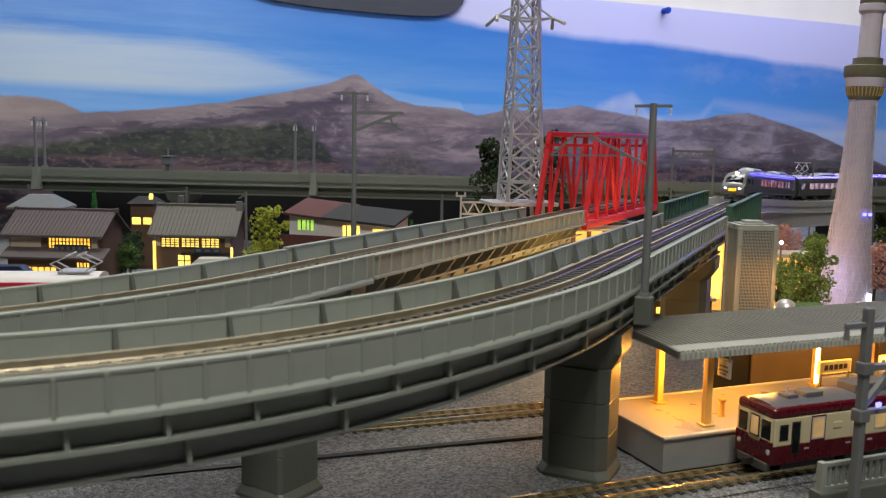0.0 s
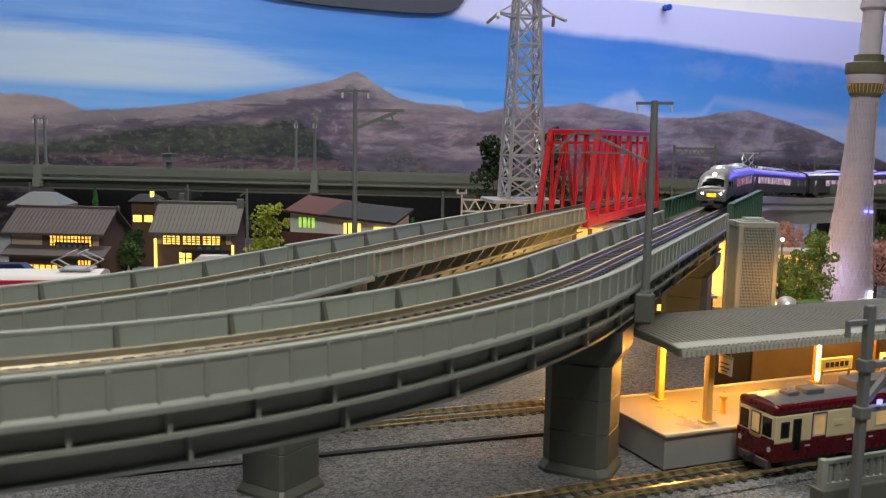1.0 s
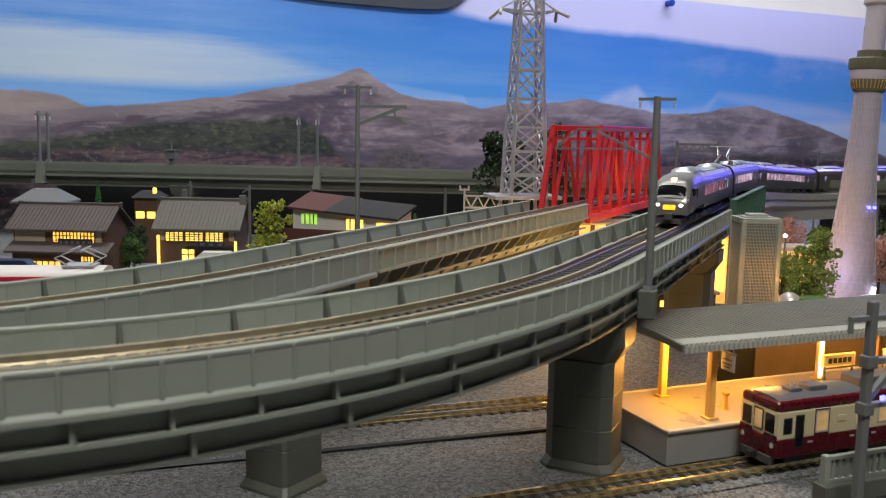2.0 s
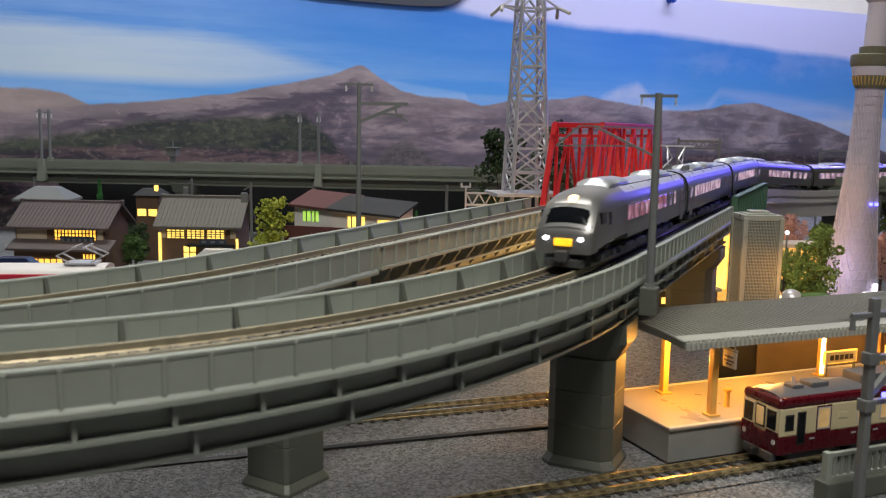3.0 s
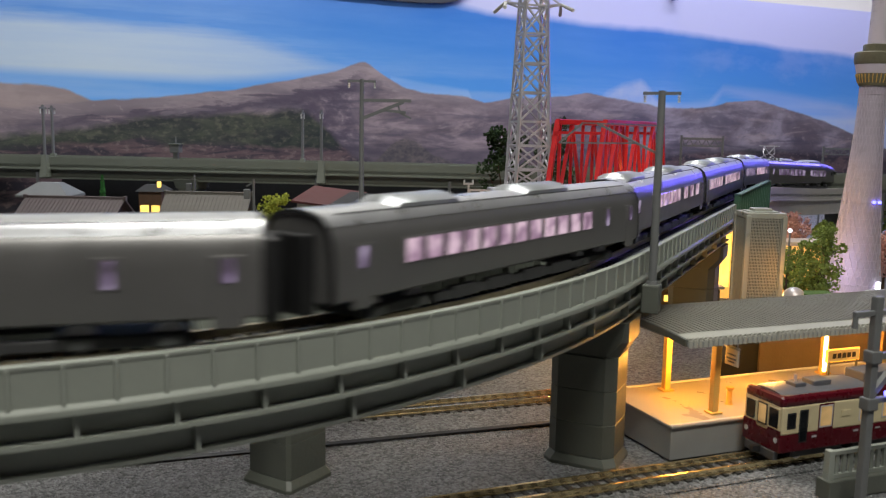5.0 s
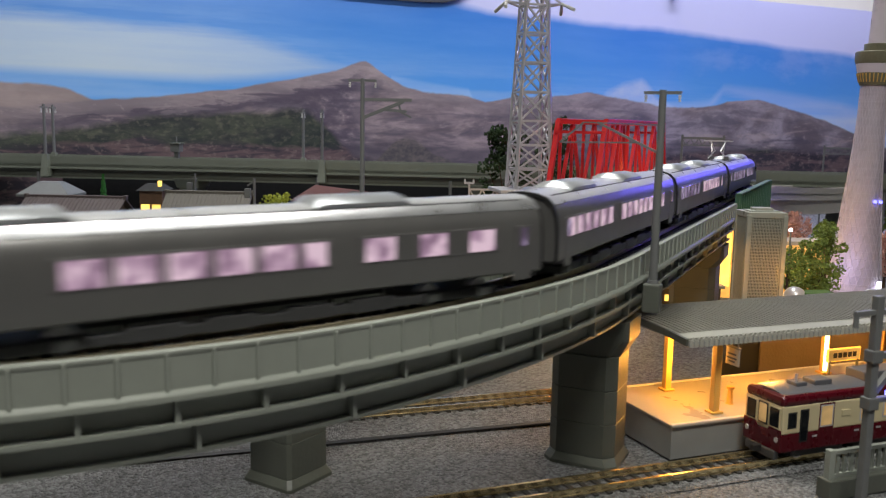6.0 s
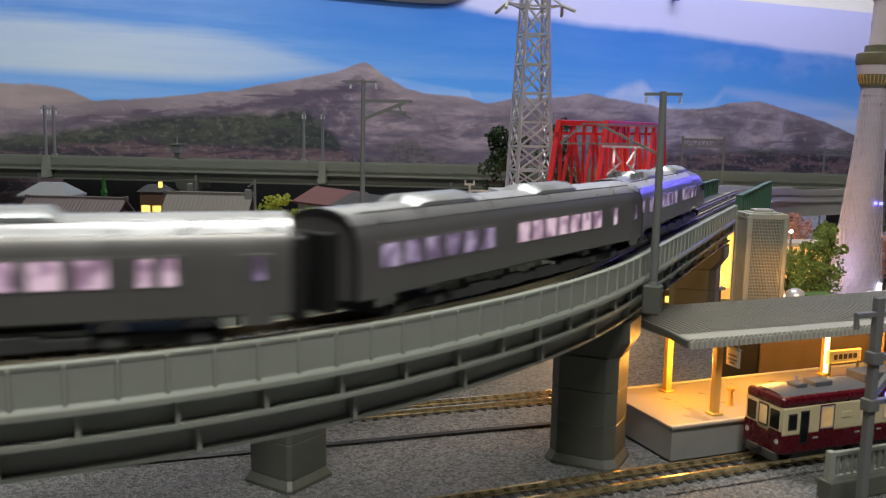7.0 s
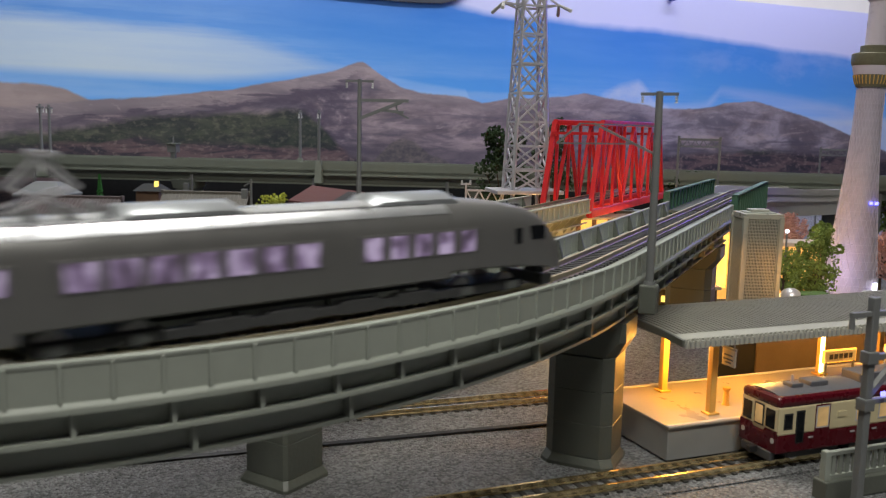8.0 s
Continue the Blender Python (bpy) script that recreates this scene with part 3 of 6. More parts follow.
def straight_track(name, u0, u1, n, label, heading=0.0, bed=True, shelf=0.0):
    c, s = math.cos(radians(STATION)), math.sin(radians(STATION))
    x, y = u0 * c - n * s, u0 * s + n * c
    line = Line(x, y, 90 - STATION - heading, [(u1 - u0, 0.0)], [(4, 0.0)])
    t = thing(name, P(0, 0, 0), label, "track")
    if bed:
        part("track_bed", line.sweep(B(), 0, u1 - u0 - 2, [(-11, -0.3), (11, -0.3), (8.5, 0.15), (-8.5, 0.15)], 40), GRAVEL, t, "grey ballast shoulder")
    if shelf:
        part("ballast_step", line.sweep(B(), 0, u1 - u0 - 2, [(-shelf, -0.5), (-shelf + 0.6, 0.35), (-8, 0.6), (-8, -0.5)], 6), GRAVEL, t, "raised ballast step with a dark edge")
        part("groove", line.sweep(B(), 0, u1 - u0 - 2, [(-shelf - 1.8, -0.4), (-shelf - 1.8, 0.2), (-shelf + 0.5, 0.42), (-shelf + 0.5, -0.4)], 20), BLACK, t, "dark seam in the board")
    rails(line, 0, u1 - u0 - 2, 3.0, t, 9.4, RAIL)
    sleepers(line, 2, u1 - u0 - 4, 3.0, t, 5.2, 13.2, 130, deep=1.7)
    return line


# ---- viaducts ----
def viaduct(name, line, s0, s1, half, panels, label, near, rim=2.7, rib_at=-180.5, blade_at=-172.5, blade_gap=28.6):
    """Concrete-style plastic viaduct: deck, panelled parapets with ribs, two-tier ribbed girder."""
    t = thing(name, P(0, 0, 0), label, "viaduct")
    w = half
    top, low = RZ + 2.6, RZ - 5.4
    part("deck", line.sweep(B(), s0, s1, [(-w + 1.9, RZ - 7.4), (-w + 1.9, RZ - 6.1), (w - 1.9, RZ - 6.1), (w - 1.9, RZ - 7.4)]), CONCRETE, t)
    part("track_bed", line.sweep(B(), s0, s1, [(-11, RZ - 6.15), (-8.8, RZ - 2.75), (8.8, RZ - 2.75), (11, RZ - 6.15)]), TRACKBED, t, "dark grey moulded track bed")
    rails(line, s0, s1, RZ, t)
    sleepers(line, s0 + 1, s1 - 1, RZ + 0.35, t, 4.4, 16, 230 if near else 120)
    for side in (-1, 1):
        o = side * w
        i = side * (w - 1.6)
        top = RZ + (2.6 if side > 0 else rim)
        # coping, plinth and the thin core that the panels sit on
        part("parapet", line.sweep(B(), s0, s1, [(o - side * 0.05, low), (o - side * 0.05, top - 0.8), (i, top - 0.8), (i, low)]), CONCRETE, t)
        part("coping", line.sweep(B(), s0, s1, [(o + side * 0.12, top - 0.8), (o + side * 0.12, top - 0.15), (o - side * 0.1, top), (i, top), (i - side * 0.12, top - 0.15), (i - side * 0.12, top - 0.8)]), CONCRETE, t)
        part("ledge", line.sweep(B(), s0, s1, [(o + side * 0.75, low - 1.6), (o + side * 0.75, low - 0.5), (o + side * 0.5, low - 0.1), (o + side * 0.15, low + 0.35), (i, low + 0.6), (i, low - 1.6)]), CONCRETE, t)
        part("inner_kerb", line.sweep(B(), s0, s1, [(i, RZ - 6.15), (i, RZ - 5.4), (i - side * 1.4, RZ - 5.6), (i - side * 1.4, RZ - 6.15)]), CONCRETE, t)
        # pillars between outer panels
        rib = finish("wall_rib", box(B(), -0.42, 0.42, -0.4, 0.4, low + 0.2, top - 0.5, 0.1), CONCRETE)
        thin = finish("thin_rib", box(B(), -0.2, 0.2, -0.25, 0.25, RZ - 6.0, top - 0.9), CONCRETE)
        but = B()
        vs = [but.verts.new(c) for c in ((-0.6, 0, RZ - 6.1), (0.6, 0, RZ - 6.1), (0.6, -3.3, RZ - 6.1), (-0.6, -3.3, RZ - 6.1), (-0.5, 0, top - 0.4), (0.5, 0, top - 0.4), (0.5, -0.7, top - 0.4), (-0.5, -0.7, top - 0.4))]
        for q in ((0, 1, 2, 3), (4, 7, 6, 5), (0, 4, 5, 1), (1, 5, 6, 2), (2, 6, 7, 3), (3, 7, 4, 0)):
            but.faces.new([vs[k] for k in q])
        bmesh.ops.recalc_face_normals(but, faces=but.faces)
        # Buttress darker than its wall: its shaded side is put into the colour.
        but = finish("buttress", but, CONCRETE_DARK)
        s = rib_at - panels * math.floor((rib_at - s0) / panels) if side < 0 else blade_at - blade_gap * math.floor((blade_at - s0) / blade_gap)
        k = 0
        while s < s1 - 1:
            if side < 0:
                if s > s0:
                    piece("wall_rib", rib, t, line.m(s, o + side * 0.05))
                s += panels
            else:
                # inner face towards the track: a buttress every third panel, thin ribs between
                if s > s0:
                    if k % 3 == 0:
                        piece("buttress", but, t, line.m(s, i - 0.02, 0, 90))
                    else:
                        piece("thin_rib", thin, t, line.m(s, i - 0.1))
                k += 1
                s += blade_gap / 3
        # two tiers of girder, stepped back, with stiffeners
        part("upper_girder", line.sweep(B(), s0, s1, [(o - side * 2.6, low - 1.5), (o - side * 2.6, low - 6.4), (o - side * 4, low - 6.4), (o - side * 4, low - 1.5)]), CONCRETE, t)
        part("flange", line.sweep(B(), s0, s1, [(o - side * 0.4, low - 6.3), (o - side * 0.4, low - 7.3), (o - side * 5, low - 7.3), (o - side * 5, low - 6.3)]), CONCRETE, t)
        part("lower_girder", line.sweep(B(), s0, s1, [(o - side * 4.6, low - 7.2), (o - side * 4.6, low - 13.0), (o - side * 6.2, low - 13.0), (o - side * 6.2, low - 7.2)]), CONCRETE, t)
        part("bottom_flange", line.sweep(B(), s0, s1, [(o - side * 3.0, low - 12.9), (o - side * 3.0, low - 13.8), (o - side * 7.5, low - 13.8), (o - side * 7.5, low - 12.9)]), CONCRETE, t)
        if side < 0 or near:
            stiff = finish("stiffener", box(B(), -1.1, 1.1, -0.5, 0.5, low - 6.4, low - 1.5), CONCRETE)
            stiff2 = finish("stiffener", box(B(), -1.3, 1.3, -0.5, 0.5, low - 13.0, low - 7.2), CONCRETE)
            s, k = s0 + 5, 0
            while s < s1 - 2:
                piece("stiffener", stiff, t, line.m(s, o - side * 1.7, 0, 0))
                if k % 2:
                    piece("stiffener", stiff2, t, line.m(s + 4, o - side * 3.4, 0, 0))
                s, k = s + 16.3, k + 1
    # Underside shade is put in with the darker grey.
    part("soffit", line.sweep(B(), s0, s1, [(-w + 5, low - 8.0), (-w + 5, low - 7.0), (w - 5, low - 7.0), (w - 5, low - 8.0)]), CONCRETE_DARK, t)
    return t


viaduct("viaduct", A, -420, 246, 19.6, 8.15, "grey plastic curved single-track model viaduct with ribbed parapets", True)
viaduct("viaduct", A, -1250, -421, 19.6, 19.4, "grey plastic model viaduct running on along the layout edge", False)
viaduct("viaduct", C, -240, 38, 19.6, 8.75, "grey plastic model viaduct curving behind the first one", False, 3.3, -88.0, -69.5, 30.5)


def bracket_viaduct():
    """The straight span up to the red bridge: parapets on open triangular brackets."""
    t = thing("bracket_viaduct", P(0, 0, 0), "grey straight model viaduct on open brackets in warm light", "viaduct")
    s0, s1, w = 39, 288, 19.8
    low, top = RZ - 4.6, RZ + 2.4
    part("deck", C.sweep(B(), s0, s1, [(-w + 2, RZ - 4.6), (-w + 2, RZ - 3.2), (w - 2, RZ - 3.2), (w - 2, RZ - 4.6)]), CONCRETE, t)
    part("track_bed", C.sweep(B(), s0, s1, [(-10.5, RZ - 3.25), (-9, RZ - 2.1), (9, RZ - 2.1), (10.5, RZ - 3.25)]), TRACKBED, t, "dark grey moulded track bed")
    rails(C, s0, s1, RZ, t)
    sleepers(C, s0 + 1, s1 - 1, RZ + 0.35, t, 4.4, 16, 60)
    for side in (-1, 1):
        o = side * w
        i = side * (w - 1.5)
        part("parapet", C.sweep(B(), s0, s1, [(o, low), (o, top), (i, top), (i, low)], 20), CONCRETE, t)
        part("coping", C.sweep(B(), s0, s1, [(o + side * 0.6, top), (o + side * 0.6, top + 0.7), (i - side * 0.3, top + 0.7), (i - side * 0.3, top)], 20), CONCRETE, t)
        part("ledge", C.sweep(B(), s0, s1, [(o + side * 1.2, low - 1), (o + side * 1.2, low), (i, low), (i, low - 1)], 20), CONCRETE, t)
        rib = finish("wall_rib", box(B(), -0.5, 0.5, -0.45, 0.45, low, top), CONCRETE)
        s = s0 + 3
        while s < s1:
            piece("wall_rib", rib, t, C.m(s, o + side * 0.3))
            s += 8.6
        if side > 0:
            blade = loft(B(), [[(e, 0, RZ - 3.2), (e, -2.6, RZ - 3.2), (e, -0.5, top + 0.3), (e, 0, top + 0.3)] for e in (-0.55, 0.55)])
            # Shaded look of these blades comes from the darker grey.
            blade = finish("buttress", blade, CONCRETE_DARK)
            for k in range(10):
                piece("buttress", blade, t, C.m(42.5 + k * 25.6, i - 0.02, 0, 90))
        part("main_girder", C.sweep(B(), s0, s1, [(o - side * 8, low - 13), (o - side * 8, low - 0.9), (o - side * 10, low - 0.9), (o - side * 10, low - 13)], 20), CONCRETE, t)
        part("bottom_flange", C.sweep(B(), s0, s1, [(o - side * 6.5, low - 13.8), (o - side * 6.5, low - 12.9), (o - side * 11, low - 12.9), (o - side * 11, low - 13.8)], 20), CONCRETE, t)
        part("bracket_rail", C.sweep(B(), s0, s1, [(o - side * 1, low - 7.4), (o - side * 1, low - 6.5), (o - side * 2.2, low - 6.5), (o - side * 2.2, low - 7.4)], 20), CONCRETE, t)
        bm = B()
        loft(bm, [[(side * -0.4, y, low - 0.9), (side * -0.4, y, low - 2.0), (side * 8.2 * 1.0, y, low - 12), (side * 8.2, y, low - 0.9)] for y in (-0.8, 0.8)])
        me = finish("bracket", bm, CONCRETE)
        s = s0 + 8
        while s < s1:
            piece("bracket", me, t, C.m(s, o))
            s += 14.5


bracket_viaduct()


def green_girder():
    t = thing("girder_bridge", P(0, 0, 0), "dark green plastic plate girder bridge carrying the track", "bridge")
    s0, s1 = 248, 430
    for side in (-1, 1):
        o = side * 20.5
        part("plate_girder", A.sweep(B(), s0, s1, [(o, RZ - 14), (o, RZ + 8), (o - side * 1, RZ + 8), (o - side * 1, RZ - 14)]), GREEN_STEEL, t)
        part("top_flange", A.sweep(B(), s0, s1, [(o + side * 1.2, RZ + 7.6), (o + side * 1.2, RZ + 8.4), (o - side * 2.2, RZ + 8.4), (o - side * 2.2, RZ + 7.6)]), GREEN_STEEL, t)
        part("bottom_flange", A.sweep(B(), s0, s1, [(o + side * 1.2, RZ - 14.6), (o + side * 1.2, RZ - 13.8), (o - side * 2.2, RZ - 13.8), (o - side * 2.2, RZ - 14.6)]), GREEN_STEEL, t)
        me = finish("stiffener", box(B(), -2.2, 1.6, -0.5, 0.5, RZ - 13.8, RZ + 7.6), GREEN_STEEL)
        s = s0 + 1
        while s < s1:
            piece("stiffener", me, t, A.m(s, o - side * 0.4))
            s += 11.2
    part("deck", A.sweep(B(), s0, s1, [(-20, RZ - 4.5), (-20, RZ - 3), (20, RZ - 3), (20, RZ - 4.5)]), CONCRETE_DARK, t, "grey deck under the track")
    rails(A, s0, s1, RZ, t)
    sleepers(A, s0 + 1, s1, RZ + 0.35, t, 4.4, 16, 60)


green_girder()


def far_approach():
    """The curve by which the train comes round: pale viaduct with square recesses."""
    t = thing("approach_viaduct", P(0, 0, 0), "pale grey model viaduct curving away beyond the green bridge", "viaduct")
    s0, s1 = 431, 1350
    w = 20
    part("deck", A.sweep(B(), s0, s1, [(-w, RZ - 5), (-w, RZ - 3), (w, RZ - 3), (w, RZ - 5)], 12), CONCRETE, t)
    rails(A, s0, s1, RZ, t)
    sleepers(A, s0 + 2, s1 - 4, RZ + 0.35, t, 4.6, 16, 0)
    for side in (-1, 1):
        o = side * w
        part("parapet", A.sweep(B(), s0, s1, [(o, RZ - 8), (o, RZ + 2.6), (o - side * 1.6, RZ + 2.6), (o - side * 1.6, RZ - 8)], 12), WHITEWALL, t, "pale parapet")
        part("ledge", A.sweep(B(), s0, s1, [(o + side * 1.2, RZ - 9), (o + side * 1.2, RZ - 8), (o - side * 3, RZ - 8), (o - side * 3, RZ - 9)], 12), WHITEWALL, t)
        part("girder", A.sweep(B(), s0, s1, [(o - side * 1.5, RZ - 21), (o - side * 1.5, RZ - 9), (o - side * 4, RZ - 9), (o - side * 4, RZ - 21)], 12), WHITEWALL, t)
        part("bottom_flange", A.sweep(B(), s0, s1, [(o, RZ - 22), (o, RZ - 21), (o - side * 4, RZ - 21), (o - side * 4, RZ - 22)], 12), WHITEWALL, t)
    for s in (560, 700, 840, 980):
        ob = part("pier", box(B(), -9, 9, -16, 16, 4, RZ - 21, 1.0), CONCRETE_DARK, t)
        ob.matrix_basis = A.m(s, 0, 0, 90)


far_approach()


def pier(line, s, label, top=RZ - 20.6, width=34.0, across=17.0, along=13.0, off=0.0, c=3.5, turn=0.0):
    """Hammer-head pier: flared foot, octagonal shaft with block joints, tapered cross-head."""
    t = thing("viaduct_pier", line.m(s, off, 0, turn), label, "pier", "viaduct piers")
    a, b = across, along

    def ring(x, y, cut, z):
        return [(-x + cut, -y, z), (x - cut, -y, z), (x, -y + cut, z), (x, y - cut, z), (x - cut, y, z), (-x + cut, y, z), (-x, y - cut, z), (-x, -y + cut, z)]
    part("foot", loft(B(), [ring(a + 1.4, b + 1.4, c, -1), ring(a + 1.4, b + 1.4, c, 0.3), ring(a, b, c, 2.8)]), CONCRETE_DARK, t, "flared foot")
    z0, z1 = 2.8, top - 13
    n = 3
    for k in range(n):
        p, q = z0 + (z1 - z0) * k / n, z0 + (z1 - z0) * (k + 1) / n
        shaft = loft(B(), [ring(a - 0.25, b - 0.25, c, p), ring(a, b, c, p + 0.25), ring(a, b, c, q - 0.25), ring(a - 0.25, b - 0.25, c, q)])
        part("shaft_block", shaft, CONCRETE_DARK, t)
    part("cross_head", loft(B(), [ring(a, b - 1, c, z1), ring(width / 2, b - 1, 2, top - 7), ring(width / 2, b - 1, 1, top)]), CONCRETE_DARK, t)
    for x in (-9, 9):
        part("bearing", box(B(), x - 3, x + 3, -3, 3, top, top + 1.4), CONCRETE_DARK, t)
    return t


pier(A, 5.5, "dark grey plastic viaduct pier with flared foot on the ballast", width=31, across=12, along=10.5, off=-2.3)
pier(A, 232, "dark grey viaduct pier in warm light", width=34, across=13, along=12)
pier(C, 1, "dark grey plastic pier under the second viaduct", width=26, across=9.3, along=9.6, off=-6.5, c=1.2, turn=-6)
pier(A, -260, "dark grey viaduct pier near the layout edge", width=30, across=13, along=11)
for s_pier in (-480, -700, -920, -1140):
    pier(A, s_pier, "dark grey viaduct pier near the layout edge", width=30, across=13, along=11)
pier(C, 286, "dark grey pier carrying the red truss bridge", width=34, across=13, along=11)
pier(C, 490, "dark grey pier at the far end of the red truss", width=34, across=13, along=11)


# ---- bridge, masts ----
def red_truss():
    s0, length, half, z0, z1 = 291, 190, 15.6, RZ - 9, RZ + 51
    t = thing("truss_bridge", C.m(s0, -3.4, 0), "red plastic through-truss railway bridge", "bridge")
    n = 8
    d = length / n
    for side in (-1, 1):
        x = side * half
        part("bottom_chord", box(B(), x - 1.6, x + 1.6, 0, length, z0, z0 + 5, 0.3), RED, t)
        part("top_chord", box(B(), x - 1.5, x + 1.5, d * 0.8, length - d * 0.8, z1 - 3.6, z1, 0.3), RED, t)
        for a, b in ((0, d * 0.8), (length, length - d * 0.8)):
            part("end_post", beam(B(), (x, a, z0 + 4), (x, b, z1 - 1.5), 3.0, 3.0), RED, t)
        for k in range(1, n):
            part("hanger", beam(B(), (x, k * d, z0 + 4), (x, k * d, z1 - 2), 1.9, 1.6), RED, t)
            if k < n - 1:
                a, b = (k * d, (k + 1) * d) if k % 2 else ((k + 1) * d, k * d)
                part("diagonal", beam(B(), (x, a, z0 + 4), (x, b, z1 - 2), 2.2, 1.7), RED, t)
    for k in range(n + 1):
        y = min(max(k * d, d * 0.8), length - d * 0.8)
        part("cross_beam", box(B(), -half, half, k * d - 1.2, k * d + 1.2, z0 + 1, z0 + 4), RED, t)
        part("top_strut", box(B(), -half, half, y - 0.8, y + 0.8, z1 - 3.4, z1 - 0.8), RED, t)
        if k < n and 0 < k < n - 1:
            part("sway_brace", beam(B(), (-half, k * d, z1 - 1.2), (half, (k + 1) * d, z1 - 1.2), 1.2), RED, t)
            part("sway_brace", beam(B(), (half, k * d, z1 - 1.6), (-half, (k + 1) * d, z1 - 1.6), 1.2), RED, t)
    for y in (d * 0.55, length - d * 0.55):
        part("portal_brace", box(B(), -half, half, y - 0.6, y + 0.6, z1 - 9.5, z1 - 7.8), RED, t)
    for x in (-5.5, 5.5):
        part("stringer", box(B(), x - 1, x + 1, 0, length, z0 + 4, z0 + 6.4), RED, t)
    line = C
    tr = thing("bridge_track", P(0, 0, 0), "dark sleepers and metal rails laid on the red bridge", "track")
    rails(line, s0 - 2, s0 + length, RZ, tr)
    sleepers(line, s0, s0 + length, RZ + 0.35, tr, 4.4, 16, 0)


red_truss()


def catenary_mast(m, z0, z1, label, reach, arm_up=False, thick=1.6):
    """Pole with insulated crossarm and a bracket arm; reach along local x, towards the track."""
    t = thing("catenary_mast", m, label, "pole", "catenary masts")
    part("pole", rod(B(), (0, 0, z0), (0, 0, z1), thick, thick * 0.82, 14), POLE, t, smooth=50)
    part("pole_foot", box(B(), -3, 3, -2.6, 2.6, z0 - 8, z0 + 2, 0.6), CONCRETE_DARK, t, "bracket clamped to the parapet")
    part("pole_collar", rod(B(), (0, 0, z0 + 1), (0, 0, z0 + 3.2), thick * 1.6, thick * 1.3, 14), POLE, t, smooth=50)
    part("crossarm", box(B(), -6.2, 6.2, -0.5, 0.5, z1 - 1.4, z1 - 0.4), POLE, t)
    for x in (-5.6, 5.6):
        bm = B()
        for k in range(3):
            lathe(bm, [(0.25, z1 - 2.3 - k * 0.8), (0.6, z1 - 2.1 - k * 0.8), (0.25, z1 - 1.6 - k * 0.8)], 10, x, 0)
        part("insulator", bm, INSULATOR, t, "white insulator", smooth=60)
    r = reach
    sg = 1 if r > 0 else -1
    top = z1 - 9
    if arm_up:
        part("stay_tube", beam(B(), (0, 0, z1 - 11.5), (r * 0.76, 0, z1 - 11), 0.5), POLE, t)
        part("arm", beam(B(), (0, 0, z1 - 21), (r * 0.62, 0, z1 - 11), 0.8), POLE, t)
        part("arm_end", beam(B(), (r * 0.76, 0, z1 - 11), (r, 0, z1 - 18), 0.65), POLE, t)
        part("steady_arm", beam(B(), (r * 0.2, 0, z1 - 17.5), (r, 0, z1 - 18), 0.55), POLE, t)
    else:
        part("stay_tube", beam(B(), (0, 0, top), (r, 0, top), 1.35), POLE, t)
        part("arm", beam(B(), (0, 0, top - 8), (r * 0.85, 0, top - 0.5), 1.5), POLE, t)
        part("steady_arm", beam(B(), (r * 0.45, 0, top - 4.2), (r * 0.9, 0, top - 5.0), 1.2), POLE, t)
        part("drop_bar", beam(B(), (r * 0.72, 0, top - 1), (r * 0.78, 0, top - 5.0), 0.8), POLE, t)
        part("contact_clip", beam(B(), (r * 0.75, 0, top - 5.0), (r, 0, top - 7.5), 0.8), POLE, t)
    return t


catenary_mast(A.m(1, -24.0), RZ - 9, RZ + 58, "grey catenary mast clamped to the viaduct parapet", -35, True, 1.45)
catenary_mast(C.m(100, 27.5, 0, 27), RZ - 4, RZ + 64.5, "slim grey catenary mast behind the second viaduct", 21.5, False, 1.15)


